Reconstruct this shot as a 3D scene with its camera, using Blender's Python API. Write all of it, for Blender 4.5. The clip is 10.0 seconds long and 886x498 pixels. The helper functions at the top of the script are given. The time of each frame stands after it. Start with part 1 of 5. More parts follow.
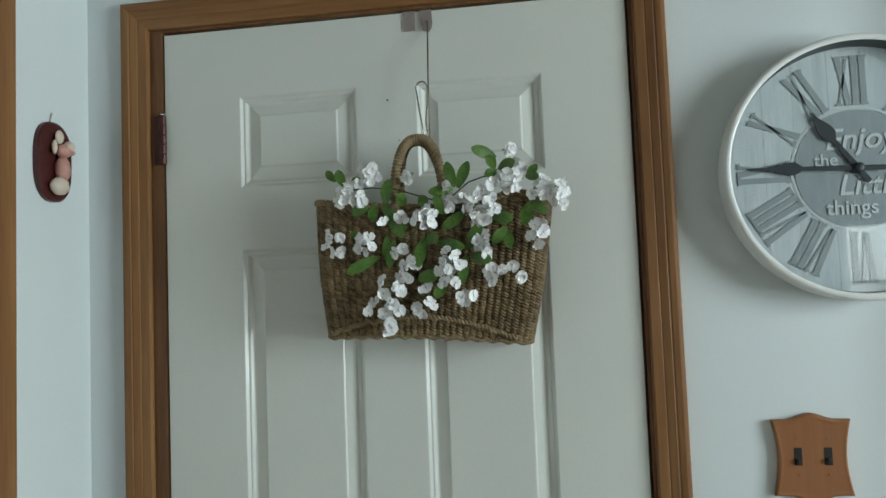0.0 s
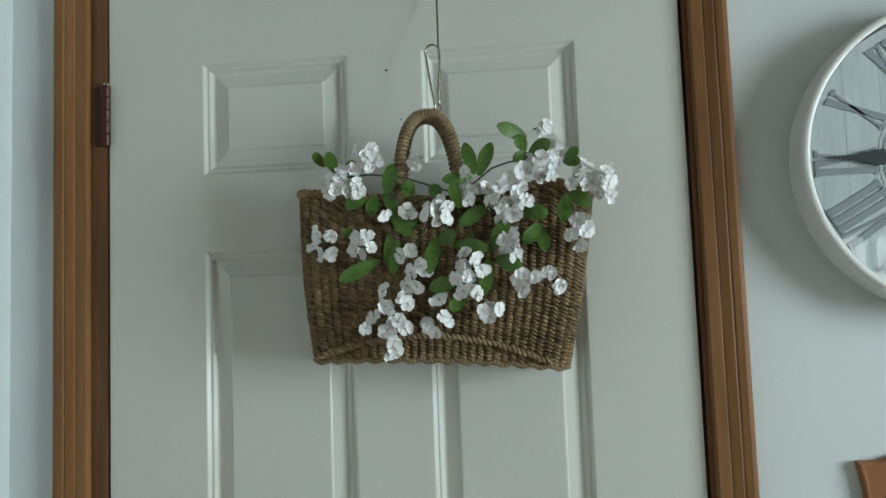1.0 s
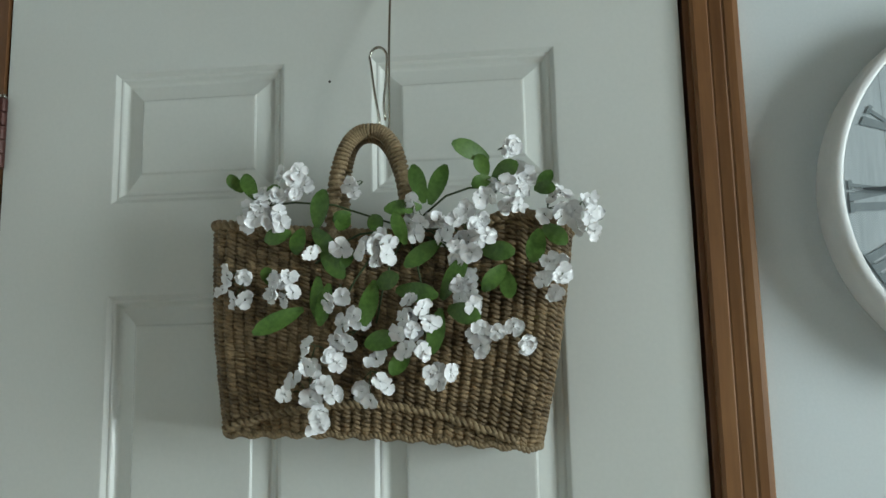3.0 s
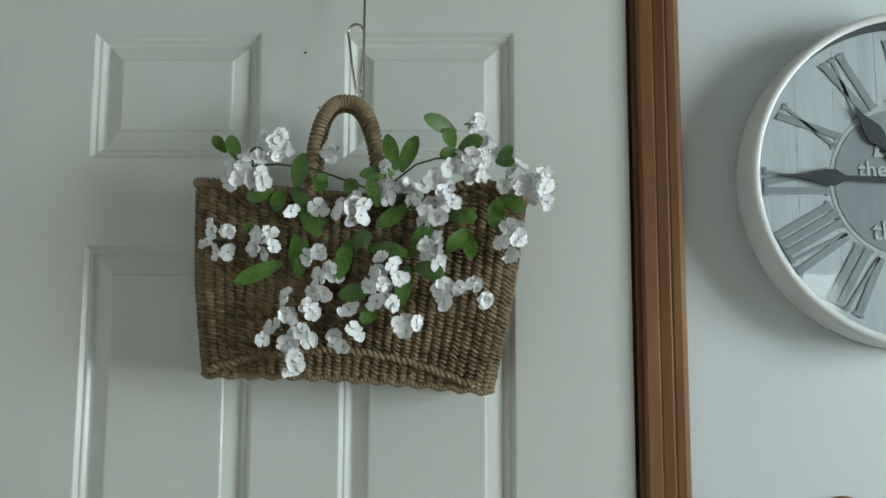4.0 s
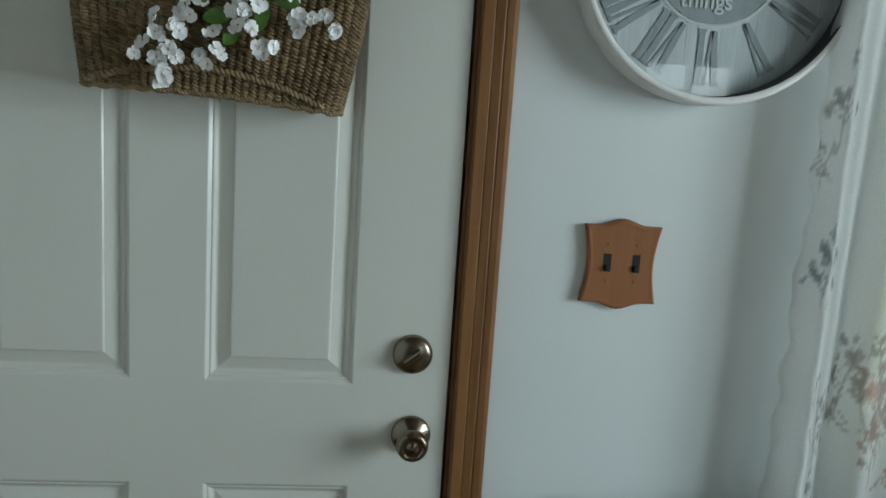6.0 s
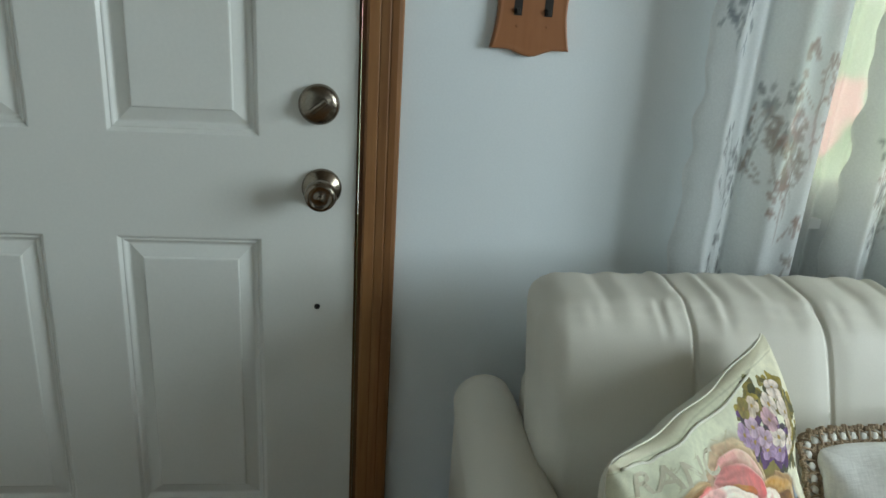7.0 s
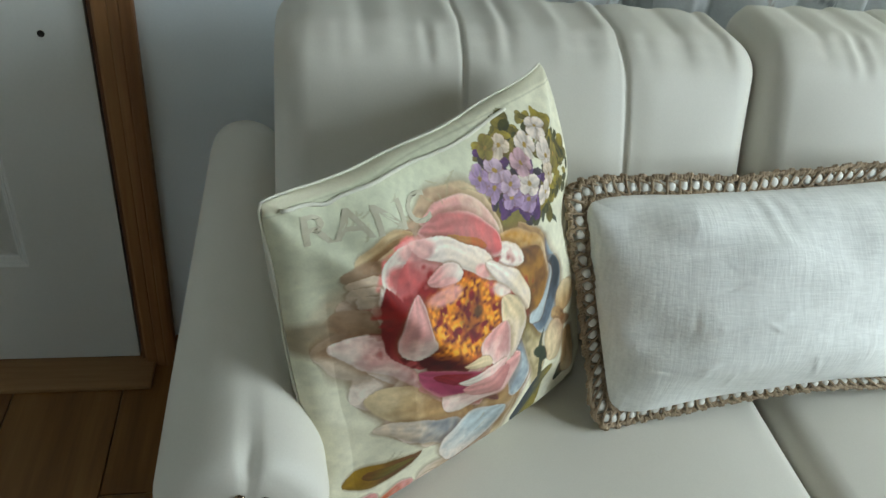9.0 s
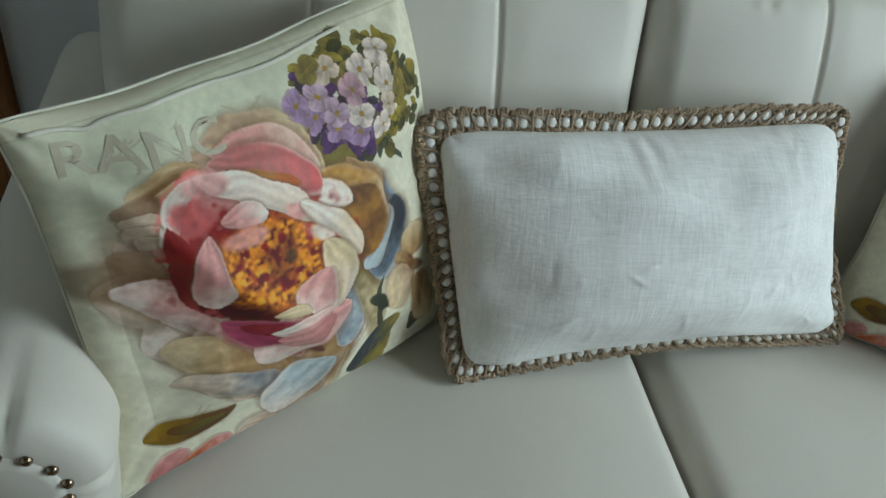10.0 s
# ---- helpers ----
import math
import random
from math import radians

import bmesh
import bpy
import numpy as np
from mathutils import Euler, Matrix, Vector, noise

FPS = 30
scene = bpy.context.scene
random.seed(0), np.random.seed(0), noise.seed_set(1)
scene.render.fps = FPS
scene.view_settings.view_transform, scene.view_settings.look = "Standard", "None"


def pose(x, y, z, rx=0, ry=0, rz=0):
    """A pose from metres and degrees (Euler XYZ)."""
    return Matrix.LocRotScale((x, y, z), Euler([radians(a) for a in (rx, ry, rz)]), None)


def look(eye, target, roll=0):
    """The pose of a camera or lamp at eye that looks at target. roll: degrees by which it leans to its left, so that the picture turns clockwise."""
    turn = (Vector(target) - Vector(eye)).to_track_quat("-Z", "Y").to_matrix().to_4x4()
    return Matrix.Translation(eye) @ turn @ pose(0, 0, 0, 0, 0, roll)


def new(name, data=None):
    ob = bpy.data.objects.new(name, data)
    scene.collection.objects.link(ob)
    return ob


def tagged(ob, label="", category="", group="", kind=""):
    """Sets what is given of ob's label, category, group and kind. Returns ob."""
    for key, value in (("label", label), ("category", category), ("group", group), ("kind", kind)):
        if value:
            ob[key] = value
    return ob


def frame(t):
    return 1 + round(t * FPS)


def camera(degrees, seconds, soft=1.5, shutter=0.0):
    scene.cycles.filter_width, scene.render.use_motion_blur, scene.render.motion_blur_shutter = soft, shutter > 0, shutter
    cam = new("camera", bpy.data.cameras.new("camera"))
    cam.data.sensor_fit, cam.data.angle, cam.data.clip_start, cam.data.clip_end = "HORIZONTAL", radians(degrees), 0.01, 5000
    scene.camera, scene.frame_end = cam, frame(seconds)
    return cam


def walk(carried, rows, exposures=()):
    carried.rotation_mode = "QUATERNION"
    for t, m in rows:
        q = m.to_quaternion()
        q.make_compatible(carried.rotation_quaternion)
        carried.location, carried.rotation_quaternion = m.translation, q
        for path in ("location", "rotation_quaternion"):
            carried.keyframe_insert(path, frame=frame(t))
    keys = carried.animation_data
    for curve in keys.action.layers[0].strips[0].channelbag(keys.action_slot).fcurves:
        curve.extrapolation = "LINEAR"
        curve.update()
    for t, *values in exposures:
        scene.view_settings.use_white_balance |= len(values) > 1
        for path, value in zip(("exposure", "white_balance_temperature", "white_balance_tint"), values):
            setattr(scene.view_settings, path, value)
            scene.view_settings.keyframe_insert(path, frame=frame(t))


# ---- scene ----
import functools

cam = camera(58.9, 10.0)
PATH = [
    (0, (0.783, -1.46, 1.487), (0.477, 0.512, 1.618), -2.2),
    (0.5, (0.737, -1.344, 1.483), (0.429, 0.628, 1.611), -1.8),
    (1, (0.655, -1.203, 1.493), (0.464, 0.781, 1.652), -2.1),
    (1.5, (0.657, -1.086, 1.498), (0.514, 0.899, 1.691), -2.2),
    (2, (0.688, -1.011, 1.526), (0.432, 0.961, 1.746), -1.0),
    (2.5, (0.716, -0.98, 1.518), (0.446, 0.982, 1.795), -0.8),
    (2.7, (0.72, -0.973, 1.51), (0.46, 0.987, 1.808), -1.0),
    (3.8, (0.677, -1.043, 1.49), (0.623, 0.943, 1.714), -0.1),
    (4, (0.668, -1.076, 1.481), (0.645, 0.912, 1.695), 0.2),
    (4.5, (0.649, -1.165, 1.492), (0.712, 0.828, 1.644), 0.6),
    (5, (0.694, -1.201, 1.457), (0.828, 0.788, 1.61), 1.2),
    (5.5, (0.734, -1.234, 1.429), (0.94, 0.755, 1.396), 3.1),
    (6, (0.762, -1.253, 1.415), (0.964, 0.709, 1.083), 3.8),
    (6.2, (0.768, -1.253, 1.407), (0.963, 0.676, 0.917), 3.7),
    (7.3, (0.979, -1.292, 1.234), (1.239, 0.528, 0.448), 3.4),
    (7.5, (1.012, -1.286, 1.217), (1.313, 0.495, 0.358), 3.3),
    (8, (1.091, -1.277, 1.185), (1.429, 0.408, 0.161), 3.8),
    (8.5, (1.149, -1.236, 1.164), (1.497, 0.382, 0.041), 5.8),
    (9, (1.209, -1.166, 1.143), (1.582, 0.408, -0.035), 7.8),
    (9.5, (1.275, -1.135, 1.122), (1.684, 0.372, -0.127), 10.1),
    (10, (1.372, -1.119, 1.121), (1.79, 0.333, -0.189), 11.4),
]
EXPOSURES = [(0.0, -0.06, 6500, 10), (1.0, -0.02, 6500, 10), (2.5, -0.03, 6500, 10), (4.5, 0.05, 6450, 10), (5.2, -0.07, 6400, 10), (6.2, -0.43, 6350, 10), (7.4, -0.15, 6400, 13), (8.4, -0.15, 6400, 14), (9.0, -0.32, 6320, 13), (9.5, -0.52, 6220, 13), (10.0, -0.78, 6130, 12)]
walk(cam, [(t, look(eye, target, roll)) for t, eye, target, roll in PATH], EXPOSURES)

# ---- light ----
world = bpy.data.worlds.new("sky")
scene.world = world
world.use_nodes = True
wn = world.node_tree
sky = wn.nodes.new("ShaderNodeTexSky")
sky.sky_type, sky.sun_disc, sky.sun_elevation, sky.sun_rotation = "NISHITA", False, radians(40), radians(130)
wn.links.new(sky.outputs[0], wn.nodes["Background"].inputs[0])
wn.nodes["Background"].inputs[1].default_value = 0.1


def window_lamp(m, w, h, watts, colour):
    data = bpy.data.lights.new("window_daylight", "AREA")
    data.shape, data.size, data.size_y, data.energy, data.color = "RECTANGLE", w, h, watts, colour
    ob = new("window_daylight", data)
    ob.matrix_world = m
    return ob


EAST, SOUTH, WEST, CEIL = 3.68, -4.6, -0.17, 2.44
window_lamp(look((EAST + 0.16, -1.50, 1.62), (0, -1.50, 1.62)), 1.3, 1.3, 112, (0.84, 1.0, 1.02))
window_lamp(look((3.12, SOUTH - 0.16, 1.50), (3.12, 0, 1.50)), 0.70, 0.85, 12, (0.84, 1.0, 1.02))


# ---- materials ----
def nodes_of(name):
    m = bpy.data.materials.new(name)
    m.use_nodes = True
    t = m.node_tree
    return m, t, t.nodes["Principled BSDF"]


def node(t, kind, **values):
    n = t.nodes.new(kind)
    for k, v in values.items():
        n.inputs[k].default_value = v
    return n


def coords(t, scale=(1, 1, 1)):
    c = t.nodes.new("ShaderNodeTexCoord")
    mp = t.nodes.new("ShaderNodeMapping")
    mp.inputs["Scale"].default_value = scale
    t.links.new(c.outputs["Object"], mp.inputs["Vector"])
    return mp.outputs[0]


def ramp(t, fac, stops):
    r = t.nodes.new("ShaderNodeValToRGB")
    e = r.color_ramp.elements
    while len(e) < len(stops):
        e.new(0.5)
    for el, (p, c) in zip(e, stops):
        el.position, el.color = p, (*c, 1)
    t.links.new(fac, r.inputs[0])
    return r.outputs[0]


def surface(name, a, b, rough=0.6, metal=0.0, big=4.0, small=90.0, stretch=(1, 1, 1), bump=0.1, depth=0.001, rough_var=0.1, sheen=0.0, island=0.0):
    """A paint, cloth, metal or ceramic with a slow mottle and a fine grain."""
    m, t, p = nodes_of(name)
    v = coords(t, stretch)
    n1 = node(t, "ShaderNodeTexNoise", Scale=big, Detail=3.0)
    n2 = node(t, "ShaderNodeTexNoise", Scale=small, Detail=4.0)
    for n in (n1, n2):
        t.links.new(v, n.inputs["Vector"])
    mix = t.nodes.new("ShaderNodeMath")
    mix.operation = "MULTIPLY_ADD"
    mix.inputs[1].default_value = 0.45
    t.links.new(n2.outputs[0], mix.inputs[0])
    half = t.nodes.new("ShaderNodeMath")
    half.operation = "MULTIPLY"
    half.inputs[1].default_value = 0.55
    t.links.new(n1.outputs[0], half.inputs[0])
    t.links.new(half.outputs[0], mix.inputs[2])
    fac = mix.outputs[0]
    if island:
        g = t.nodes.new("ShaderNodeNewGeometry")
        isl = t.nodes.new("ShaderNodeMath")
        isl.operation = "MULTIPLY_ADD"
        isl.inputs[1].default_value = island
        t.links.new(g.outputs["Random Per Island"], isl.inputs[0])
        t.links.new(fac, isl.inputs[2])
        sub = t.nodes.new("ShaderNodeMath")
        sub.operation = "SUBTRACT"
        sub.inputs[1].default_value = island / 2
        t.links.new(isl.outputs[0], sub.inputs[0])
        fac = sub.outputs[0]
    t.links.new(ramp(t, fac, [(0.3, a), (0.7, b)]), p.inputs["Base Color"])
    rr = t.nodes.new("ShaderNodeMapRange")
    rr.inputs["To Min"].default_value, rr.inputs["To Max"].default_value = rough - rough_var, rough + rough_var
    t.links.new(n1.outputs[0], rr.inputs[0])
    t.links.new(rr.outputs[0], p.inputs["Roughness"])
    p.inputs["Metallic"].default_value = metal
    if sheen:
        p.inputs["Sheen Weight"].default_value = sheen
    if bump:
        bm_ = node(t, "ShaderNodeBump", Strength=bump, Distance=depth)
        t.links.new(n2.outputs[0], bm_.inputs["Height"])
        t.links.new(bm_.outputs[0], p.inputs["Normal"])
    return m


def wood(name, dark, mid, light, along=2, rough=0.4, scale=14.0):
    """Stained timber with the grain along one axis."""
    m, t, p = nodes_of(name)
    st = [1.0, 1.0, 1.0]
    st[along] = 0.06
    v = coords(t, st)
    info = t.nodes.new("ShaderNodeObjectInfo")
    off = t.nodes.new("ShaderNodeVectorMath")
    off.operation = "MULTIPLY_ADD"
    off.inputs[1].default_value = (7, 5, 3)
    cmb = t.nodes.new("ShaderNodeCombineXYZ")
    for i in range(3):
        t.links.new(info.outputs["Random"], cmb.inputs[i])
    t.links.new(cmb.outputs[0], off.inputs[0])
    t.links.new(v, off.inputs[2])
    n1 = node(t, "ShaderNodeTexNoise", Scale=scale, Detail=5.0, Roughness=0.6, Distortion=0.4)
    n2 = node(t, "ShaderNodeTexNoise", Scale=scale * 9, Detail=3.0)
    for n in (n1, n2):
        t.links.new(off.outputs[0], n.inputs["Vector"])
    mx = t.nodes.new("ShaderNodeMath")
    mx.operation = "MULTIPLY_ADD"
    mx.inputs[1].default_value = 0.3
    t.links.new(n2.outputs[0], mx.inputs[0])
    sc = t.nodes.new("ShaderNodeMath")
    sc.operation = "MULTIPLY"
    sc.inputs[1].default_value = 0.7
    t.links.new(n1.outputs[0], sc.inputs[0])
    t.links.new(sc.outputs[0], mx.inputs[2])
    t.links.new(ramp(t, mx.outputs[0], [(0.32, dark), (0.5, mid), (0.68, light)]), p.inputs["Base Color"])
    p.inputs["Roughness"].default_value = rough
    b = node(t, "ShaderNodeBump", Strength=0.12, Distance=0.001)
    t.links.new(mx.outputs[0], b.inputs["Height"])
    t.links.new(b.outputs[0], p.inputs["Normal"])
    return m


def linen(name, dark, light):
    """Loose plain weave: slubs along both threads, a soft mottle and fine crumples."""
    m, t, p = nodes_of(name)
    total = None
    crumple = []
    for stretch, scale, weight, detail in (((0.12, 1, 1), 340.0, 0.30, 2.0), ((1, 0.10, 0.10), 340.0, 0.28, 2.0), ((0.35, 1, 1), 60.0, 0.22, 3.0), ((1, 0.3, 0.3), 26.0, 0.20, 4.0)):
        n = node(t, "ShaderNodeTexNoise", Scale=scale, Detail=detail)
        t.links.new(coords(t, stretch), n.inputs["Vector"])
        k = t.nodes.new("ShaderNodeMath")
        k.operation = "MULTIPLY_ADD"
        k.inputs[1].default_value = weight
        k.inputs[2].default_value = 0.0
        t.links.new(n.outputs[0], k.inputs[0])
        if total is not None:
            t.links.new(total, k.inputs[2])
        total = k.outputs[0]
        crumple.append(n)
    t.links.new(ramp(t, total, [(0.34, dark), (0.62, light)]), p.inputs["Base Color"])
    p.inputs["Roughness"].default_value = 0.95
    p.inputs["Specular IOR Level"].default_value = 0.15
    p.inputs["Sheen Weight"].default_value = 0.1
    b1 = node(t, "ShaderNodeBump", Strength=0.55, Distance=0.0016)
    t.links.new(total, b1.inputs["Height"])
    b2 = node(t, "ShaderNodeBump", Strength=0.35, Distance=0.006)
    t.links.new(crumple[3].outputs[0], b2.inputs["Height"])
    t.links.new(b1.outputs[0], b2.inputs["Normal"])
    t.links.new(b2.outputs[0], p.inputs["Normal"])
    return m


def printed(name, attribute, rough, weave, sheer=0.0, clear=0.0):
    """Cloth with a printed pattern held in a colour attribute; sheer cloth also lets light through."""
    m, t, p = nodes_of(name)
    a = t.nodes.new("ShaderNodeAttribute")
    a.attribute_name = attribute
    v = coords(t)
    n = node(t, "ShaderNodeTexNoise", Scale=weave, Detail=3.0)
    t.links.new(v, n.inputs["Vector"])
    mul = t.nodes.new("ShaderNodeMix")
    mul.data_type, mul.blend_type = "RGBA", "MULTIPLY"
    mul.inputs[0].default_value = 0.25
    t.links.new(a.outputs["Color"], mul.inputs[6])
    t.links.new(ramp(t, n.outputs[0], [(0.3, (0.7, 0.7, 0.7)), (0.7, (1, 1, 1))]), mul.inputs[7])
    t.links.new(mul.outputs[2], p.inputs["Base Color"])
    p.inputs["Roughness"].default_value = rough
    b = node(t, "ShaderNodeBump", Strength=0.15, Distance=0.0006)
    t.links.new(n.outputs[0], b.inputs["Height"])
    t.links.new(b.outputs[0], p.inputs["Normal"])
    if sheer:
        out = t.nodes["Material Output"]
        tr = t.nodes.new("ShaderNodeBsdfTranslucent")
        t.links.new(mul.outputs[2], tr.inputs[0])
        m1 = t.nodes.new("ShaderNodeMixShader")
        m1.inputs[0].default_value = sheer
        t.links.new(p.outputs[0], m1.inputs[1])
        t.links.new(tr.outputs[0], m1.inputs[2])
        cl = t.nodes.new("ShaderNodeBsdfTransparent")
        m2 = t.nodes.new("ShaderNodeMixShader")
        m2.inputs[0].default_value = clear
        t.links.new(m1.outputs[0], m2.inputs[1])
        t.links.new(cl.outputs[0], m2.inputs[2])
        t.links.new(m2.outputs[0], out.inputs[0])
    return m


def glass(name, tint=(1, 1, 1)):
    """A thin clear pane: clear with a mirror gloss by Fresnel."""
    m, t, p = nodes_of(name)
    t.nodes.remove(p)
    cl = t.nodes.new("ShaderNodeBsdfTransparent")
    cl.inputs[0].default_value = (*tint, 1)
    gl = t.nodes.new("ShaderNodeBsdfGlossy")
    gl.inputs["Roughness"].default_value = 0.02
    fr = node(t, "ShaderNodeFresnel", IOR=1.5)
    mx = t.nodes.new("ShaderNodeMixShader")
    t.links.new(fr.outputs[0], mx.inputs[0])
    t.links.new(cl.outputs[0], mx.inputs[1])
    t.links.new(gl.outputs[0], mx.inputs[2])
    t.links.new(mx.outputs[0], t.nodes["Material Output"].inputs[0])
    return m


M_WALL = surface("wall_paint", (0.66, 0.71, 0.72), (0.72, 0.765, 0.775), 0.62, big=1.6, small=260, bump=0.12, depth=0.0008, rough_var=0.03)
# ceiling and far walls stay out of view; dark colours hold down bounced light
M_CEIL = wood("low_bounce_ceiling", (0.10, 0.07, 0.045), (0.17, 0.125, 0.08), (0.24, 0.18, 0.12), 1, 0.6)
M_FAR = surface("low_bounce_wall", (0.15, 0.145, 0.13), (0.19, 0.18, 0.165), 0.7, big=1.6, small=260, bump=0.12, depth=0.0008)
M_DOOR = surface("door_paint", (0.66, 0.675, 0.635), (0.71, 0.72, 0.68), 0.24, big=2.5, small=180, bump=0.05, depth=0.0006, rough_var=0.02)
M_OAK = wood("stained_casing", (0.15, 0.058, 0.016), (0.235, 0.103, 0.032), (0.31, 0.150, 0.052), 2, 0.55)
M_OAKX = wood("stained_casing_flat", (0.15, 0.058, 0.016), (0.235, 0.103, 0.032), (0.31, 0.150, 0.052), 0, 0.55)
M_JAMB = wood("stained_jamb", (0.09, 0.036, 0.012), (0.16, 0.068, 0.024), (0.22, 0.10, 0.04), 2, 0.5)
M_SILL = wood("threshold_wood", (0.17, 0.085, 0.03), (0.28, 0.15, 0.06), (0.36, 0.21, 0.09), 0, 0.45)
M_FLOOR = wood("floor_wood", (0.11, 0.045, 0.010), (0.20, 0.090, 0.022), (0.28, 0.138, 0.04), 1, 0.3, 9.0)
M_PLATE = wood("switch_plate_wood", (0.20, 0.07, 0.022), (0.27, 0.105, 0.036), (0.32, 0.13, 0.05), 2, 0.45, 8.0)
M_HINGE = surface("painted_hinge", (0.055, 0.018, 0.014), (0.10, 0.03, 0.022), 0.4, 0.3)
M_BRONZE = surface("antique_bronze", (0.16, 0.13, 0.10), (0.30, 0.26, 0.21), 0.24, 1.0, 12, 300, bump=0.03)
M_STEEL = surface("hook_wire", (0.45, 0.43, 0.38), (0.6, 0.58, 0.52), 0.25, 1.0, bump=0.0)
M_TAB = surface("hanger_strap", (0.30, 0.25, 0.23), (0.38, 0.32, 0.30), 0.5, 0.4, bump=0.03)
M_BLACK = surface("dark_void", (0.012, 0.010, 0.008), (0.02, 0.016, 0.012), 0.8)
M_STRAW = surface("seagrass", (0.072, 0.045, 0.019), (0.30, 0.205, 0.105), 0.62, big=22, small=420, bump=0.6, depth=0.0015, island=0.25)
M_ROPE = surface("twisted_seagrass", (0.13, 0.085, 0.04), (0.38, 0.28, 0.155), 0.6, big=30, small=380, bump=0.6, depth=0.0015)
M_PETAL = surface("silk_petal", (0.86, 0.86, 0.87), (0.94, 0.93, 0.93), 0.55, big=60, small=300, bump=0.2, island=0.15)
M_LEAF = surface("silk_leaf", (0.045, 0.105, 0.014), (0.135, 0.25, 0.05), 0.45, big=30, small=200, bump=0.25, island=0.5)
M_STEM = surface("stem_wire", (0.03, 0.055, 0.018), (0.06, 0.09, 0.03), 0.5)
M_CREAM = surface("cream_suede", (0.615, 0.585, 0.505), (0.675, 0.645, 0.565), 0.58, big=5, small=520, bump=0.14, depth=0.0005, rough_var=0.07)
M_NAIL = surface("nailhead_brass", (0.20, 0.15, 0.10), (0.34, 0.27, 0.19), 0.25, 1.0, bump=0.0)
M_LINEN = linen("white_linen", (0.71, 0.71, 0.67), (0.89, 0.89, 0.845))
M_JUTE = surface("jute_braid", (0.23, 0.16, 0.095), (0.47, 0.355, 0.23), 0.8, big=60, small=500, bump=0.7, depth=0.002, island=0.3)
M_BEAD = surface("white_cord_knot", (0.64, 0.62, 0.56), (0.80, 0.78, 0.72), 0.6, big=60, small=400, bump=0.2)
M_RING = surface("white_clock_rim", (0.74, 0.75, 0.74), (0.82, 0.82, 0.81), 0.35, bump=0.02)
M_RIM_IN = surface("dark_clock_liner", (0.035, 0.04, 0.045), (0.06, 0.065, 0.07), 0.5)
M_DIAL = surface("whitewashed_dial", (0.50, 0.555, 0.57), (0.68, 0.725, 0.735), 0.6, big=11, small=60, stretch=(4.5, 1, 0.5), bump=0.0, island=0.3)
M_GREY = surface("worn_grey_print", (0.27, 0.31, 0.32), (0.35, 0.39, 0.40), 0.6, big=30, small=160, stretch=(3, 1, 0.6), bump=0.0)
M_WORD = surface("pale_lettering", (0.56, 0.60, 0.60), (0.66, 0.69, 0.69), 0.6, bump=0.0)
M_HAND = surface("charcoal_hand", (0.028, 0.035, 0.04), (0.045, 0.052, 0.058), 0.45, bump=0.0)
M_MAROON = surface("maroon_lacquer", (0.045, 0.008, 0.008), (0.085, 0.018, 0.016), 0.35)
M_CERAMIC = surface("cream_ceramic", (0.62, 0.50, 0.40), (0.72, 0.62, 0.53), 0.5, big=40)
M_PINK = surface("pink_ceramic", (0.48, 0.22, 0.18), (0.58, 0.32, 0.27), 0.5, big=40)
M_VINYL = surface("window_vinyl", (0.74, 0.75, 0.74), (0.8, 0.81, 0.8), 0.4, bump=0.02)
M_PANE = glass("window_glass")
M_LENS = glass("clock_glass")
M_FLORAL = printed("floral_print", "print", 0.72, 420)
M_VOILE = printed("clear_voile", "print", 0.9, 300, 0.5, 0.22)
M_SHEER = printed("sheer_print", "print", 0.85, 260, 0.6, 0.06)
M_INK = surface("tan_print_ink", (0.44, 0.40, 0.28), (0.53, 0.49, 0.365), 0.75, big=40, small=160, bump=0.0)


# ---- building helpers ----
def thing(name, label, category, group="", at=(0, 0, 0)):
    ob = new(name)
    ob.location = at
    ob.empty_display_size = 0.05
    return tagged(ob, label, category, group)


def part(name, bm, material, parent=None, label="", smooth=False):
    """Links a bmesh in world coordinates as one mesh object, under its parent."""
    me = bpy.data.meshes.new(name)
    bm.to_mesh(me)
    bm.free()
    return mesh_part(name, me, material, parent, label, smooth)


def mesh_part(name, me, material, parent=None, label="", smooth=False):
    for mt in material if isinstance(material, (list, tuple)) else [material]:
        me.materials.append(mt)
    if smooth:
        me.polygons.foreach_set("use_smooth", [True] * len(me.polygons))
    ob = new(name, me)
    if parent:
        ob.parent = parent
        if parent.parent is None:
            ob.matrix_parent_inverse = Matrix.Translation(-Vector(parent.location))
    if label:
        ob["label"] = label
    return ob


def structure(ob, label, category):
    return tagged(ob, label, category, kind="structure")


def box(bm, x0, x1, y0, y1, z0, z1, bevel=0.0, seg=2):
    r = bmesh.ops.create_cube(bm, size=1.0)
    vs = r["verts"]
    for v in vs:
        v.co = Vector(((x0 + x1) / 2 + v.co.x * (x1 - x0), (y0 + y1) / 2 + v.co.y * (y1 - y0), (z0 + z1) / 2 + v.co.z * (z1 - z0)))
    if bevel:
        es = list({e for v in vs for e in v.link_edges})
        bmesh.ops.bevel(bm, geom=es, offset=bevel, segments=seg, profile=0.5, affect="EDGES")


def boxed(name, material, parent, *boxes, bevel=0.0, label=""):
    bm = bmesh.new()
    for b in boxes:
        box(bm, *b, bevel=bevel)
    return part(name, bm, material, parent, label)


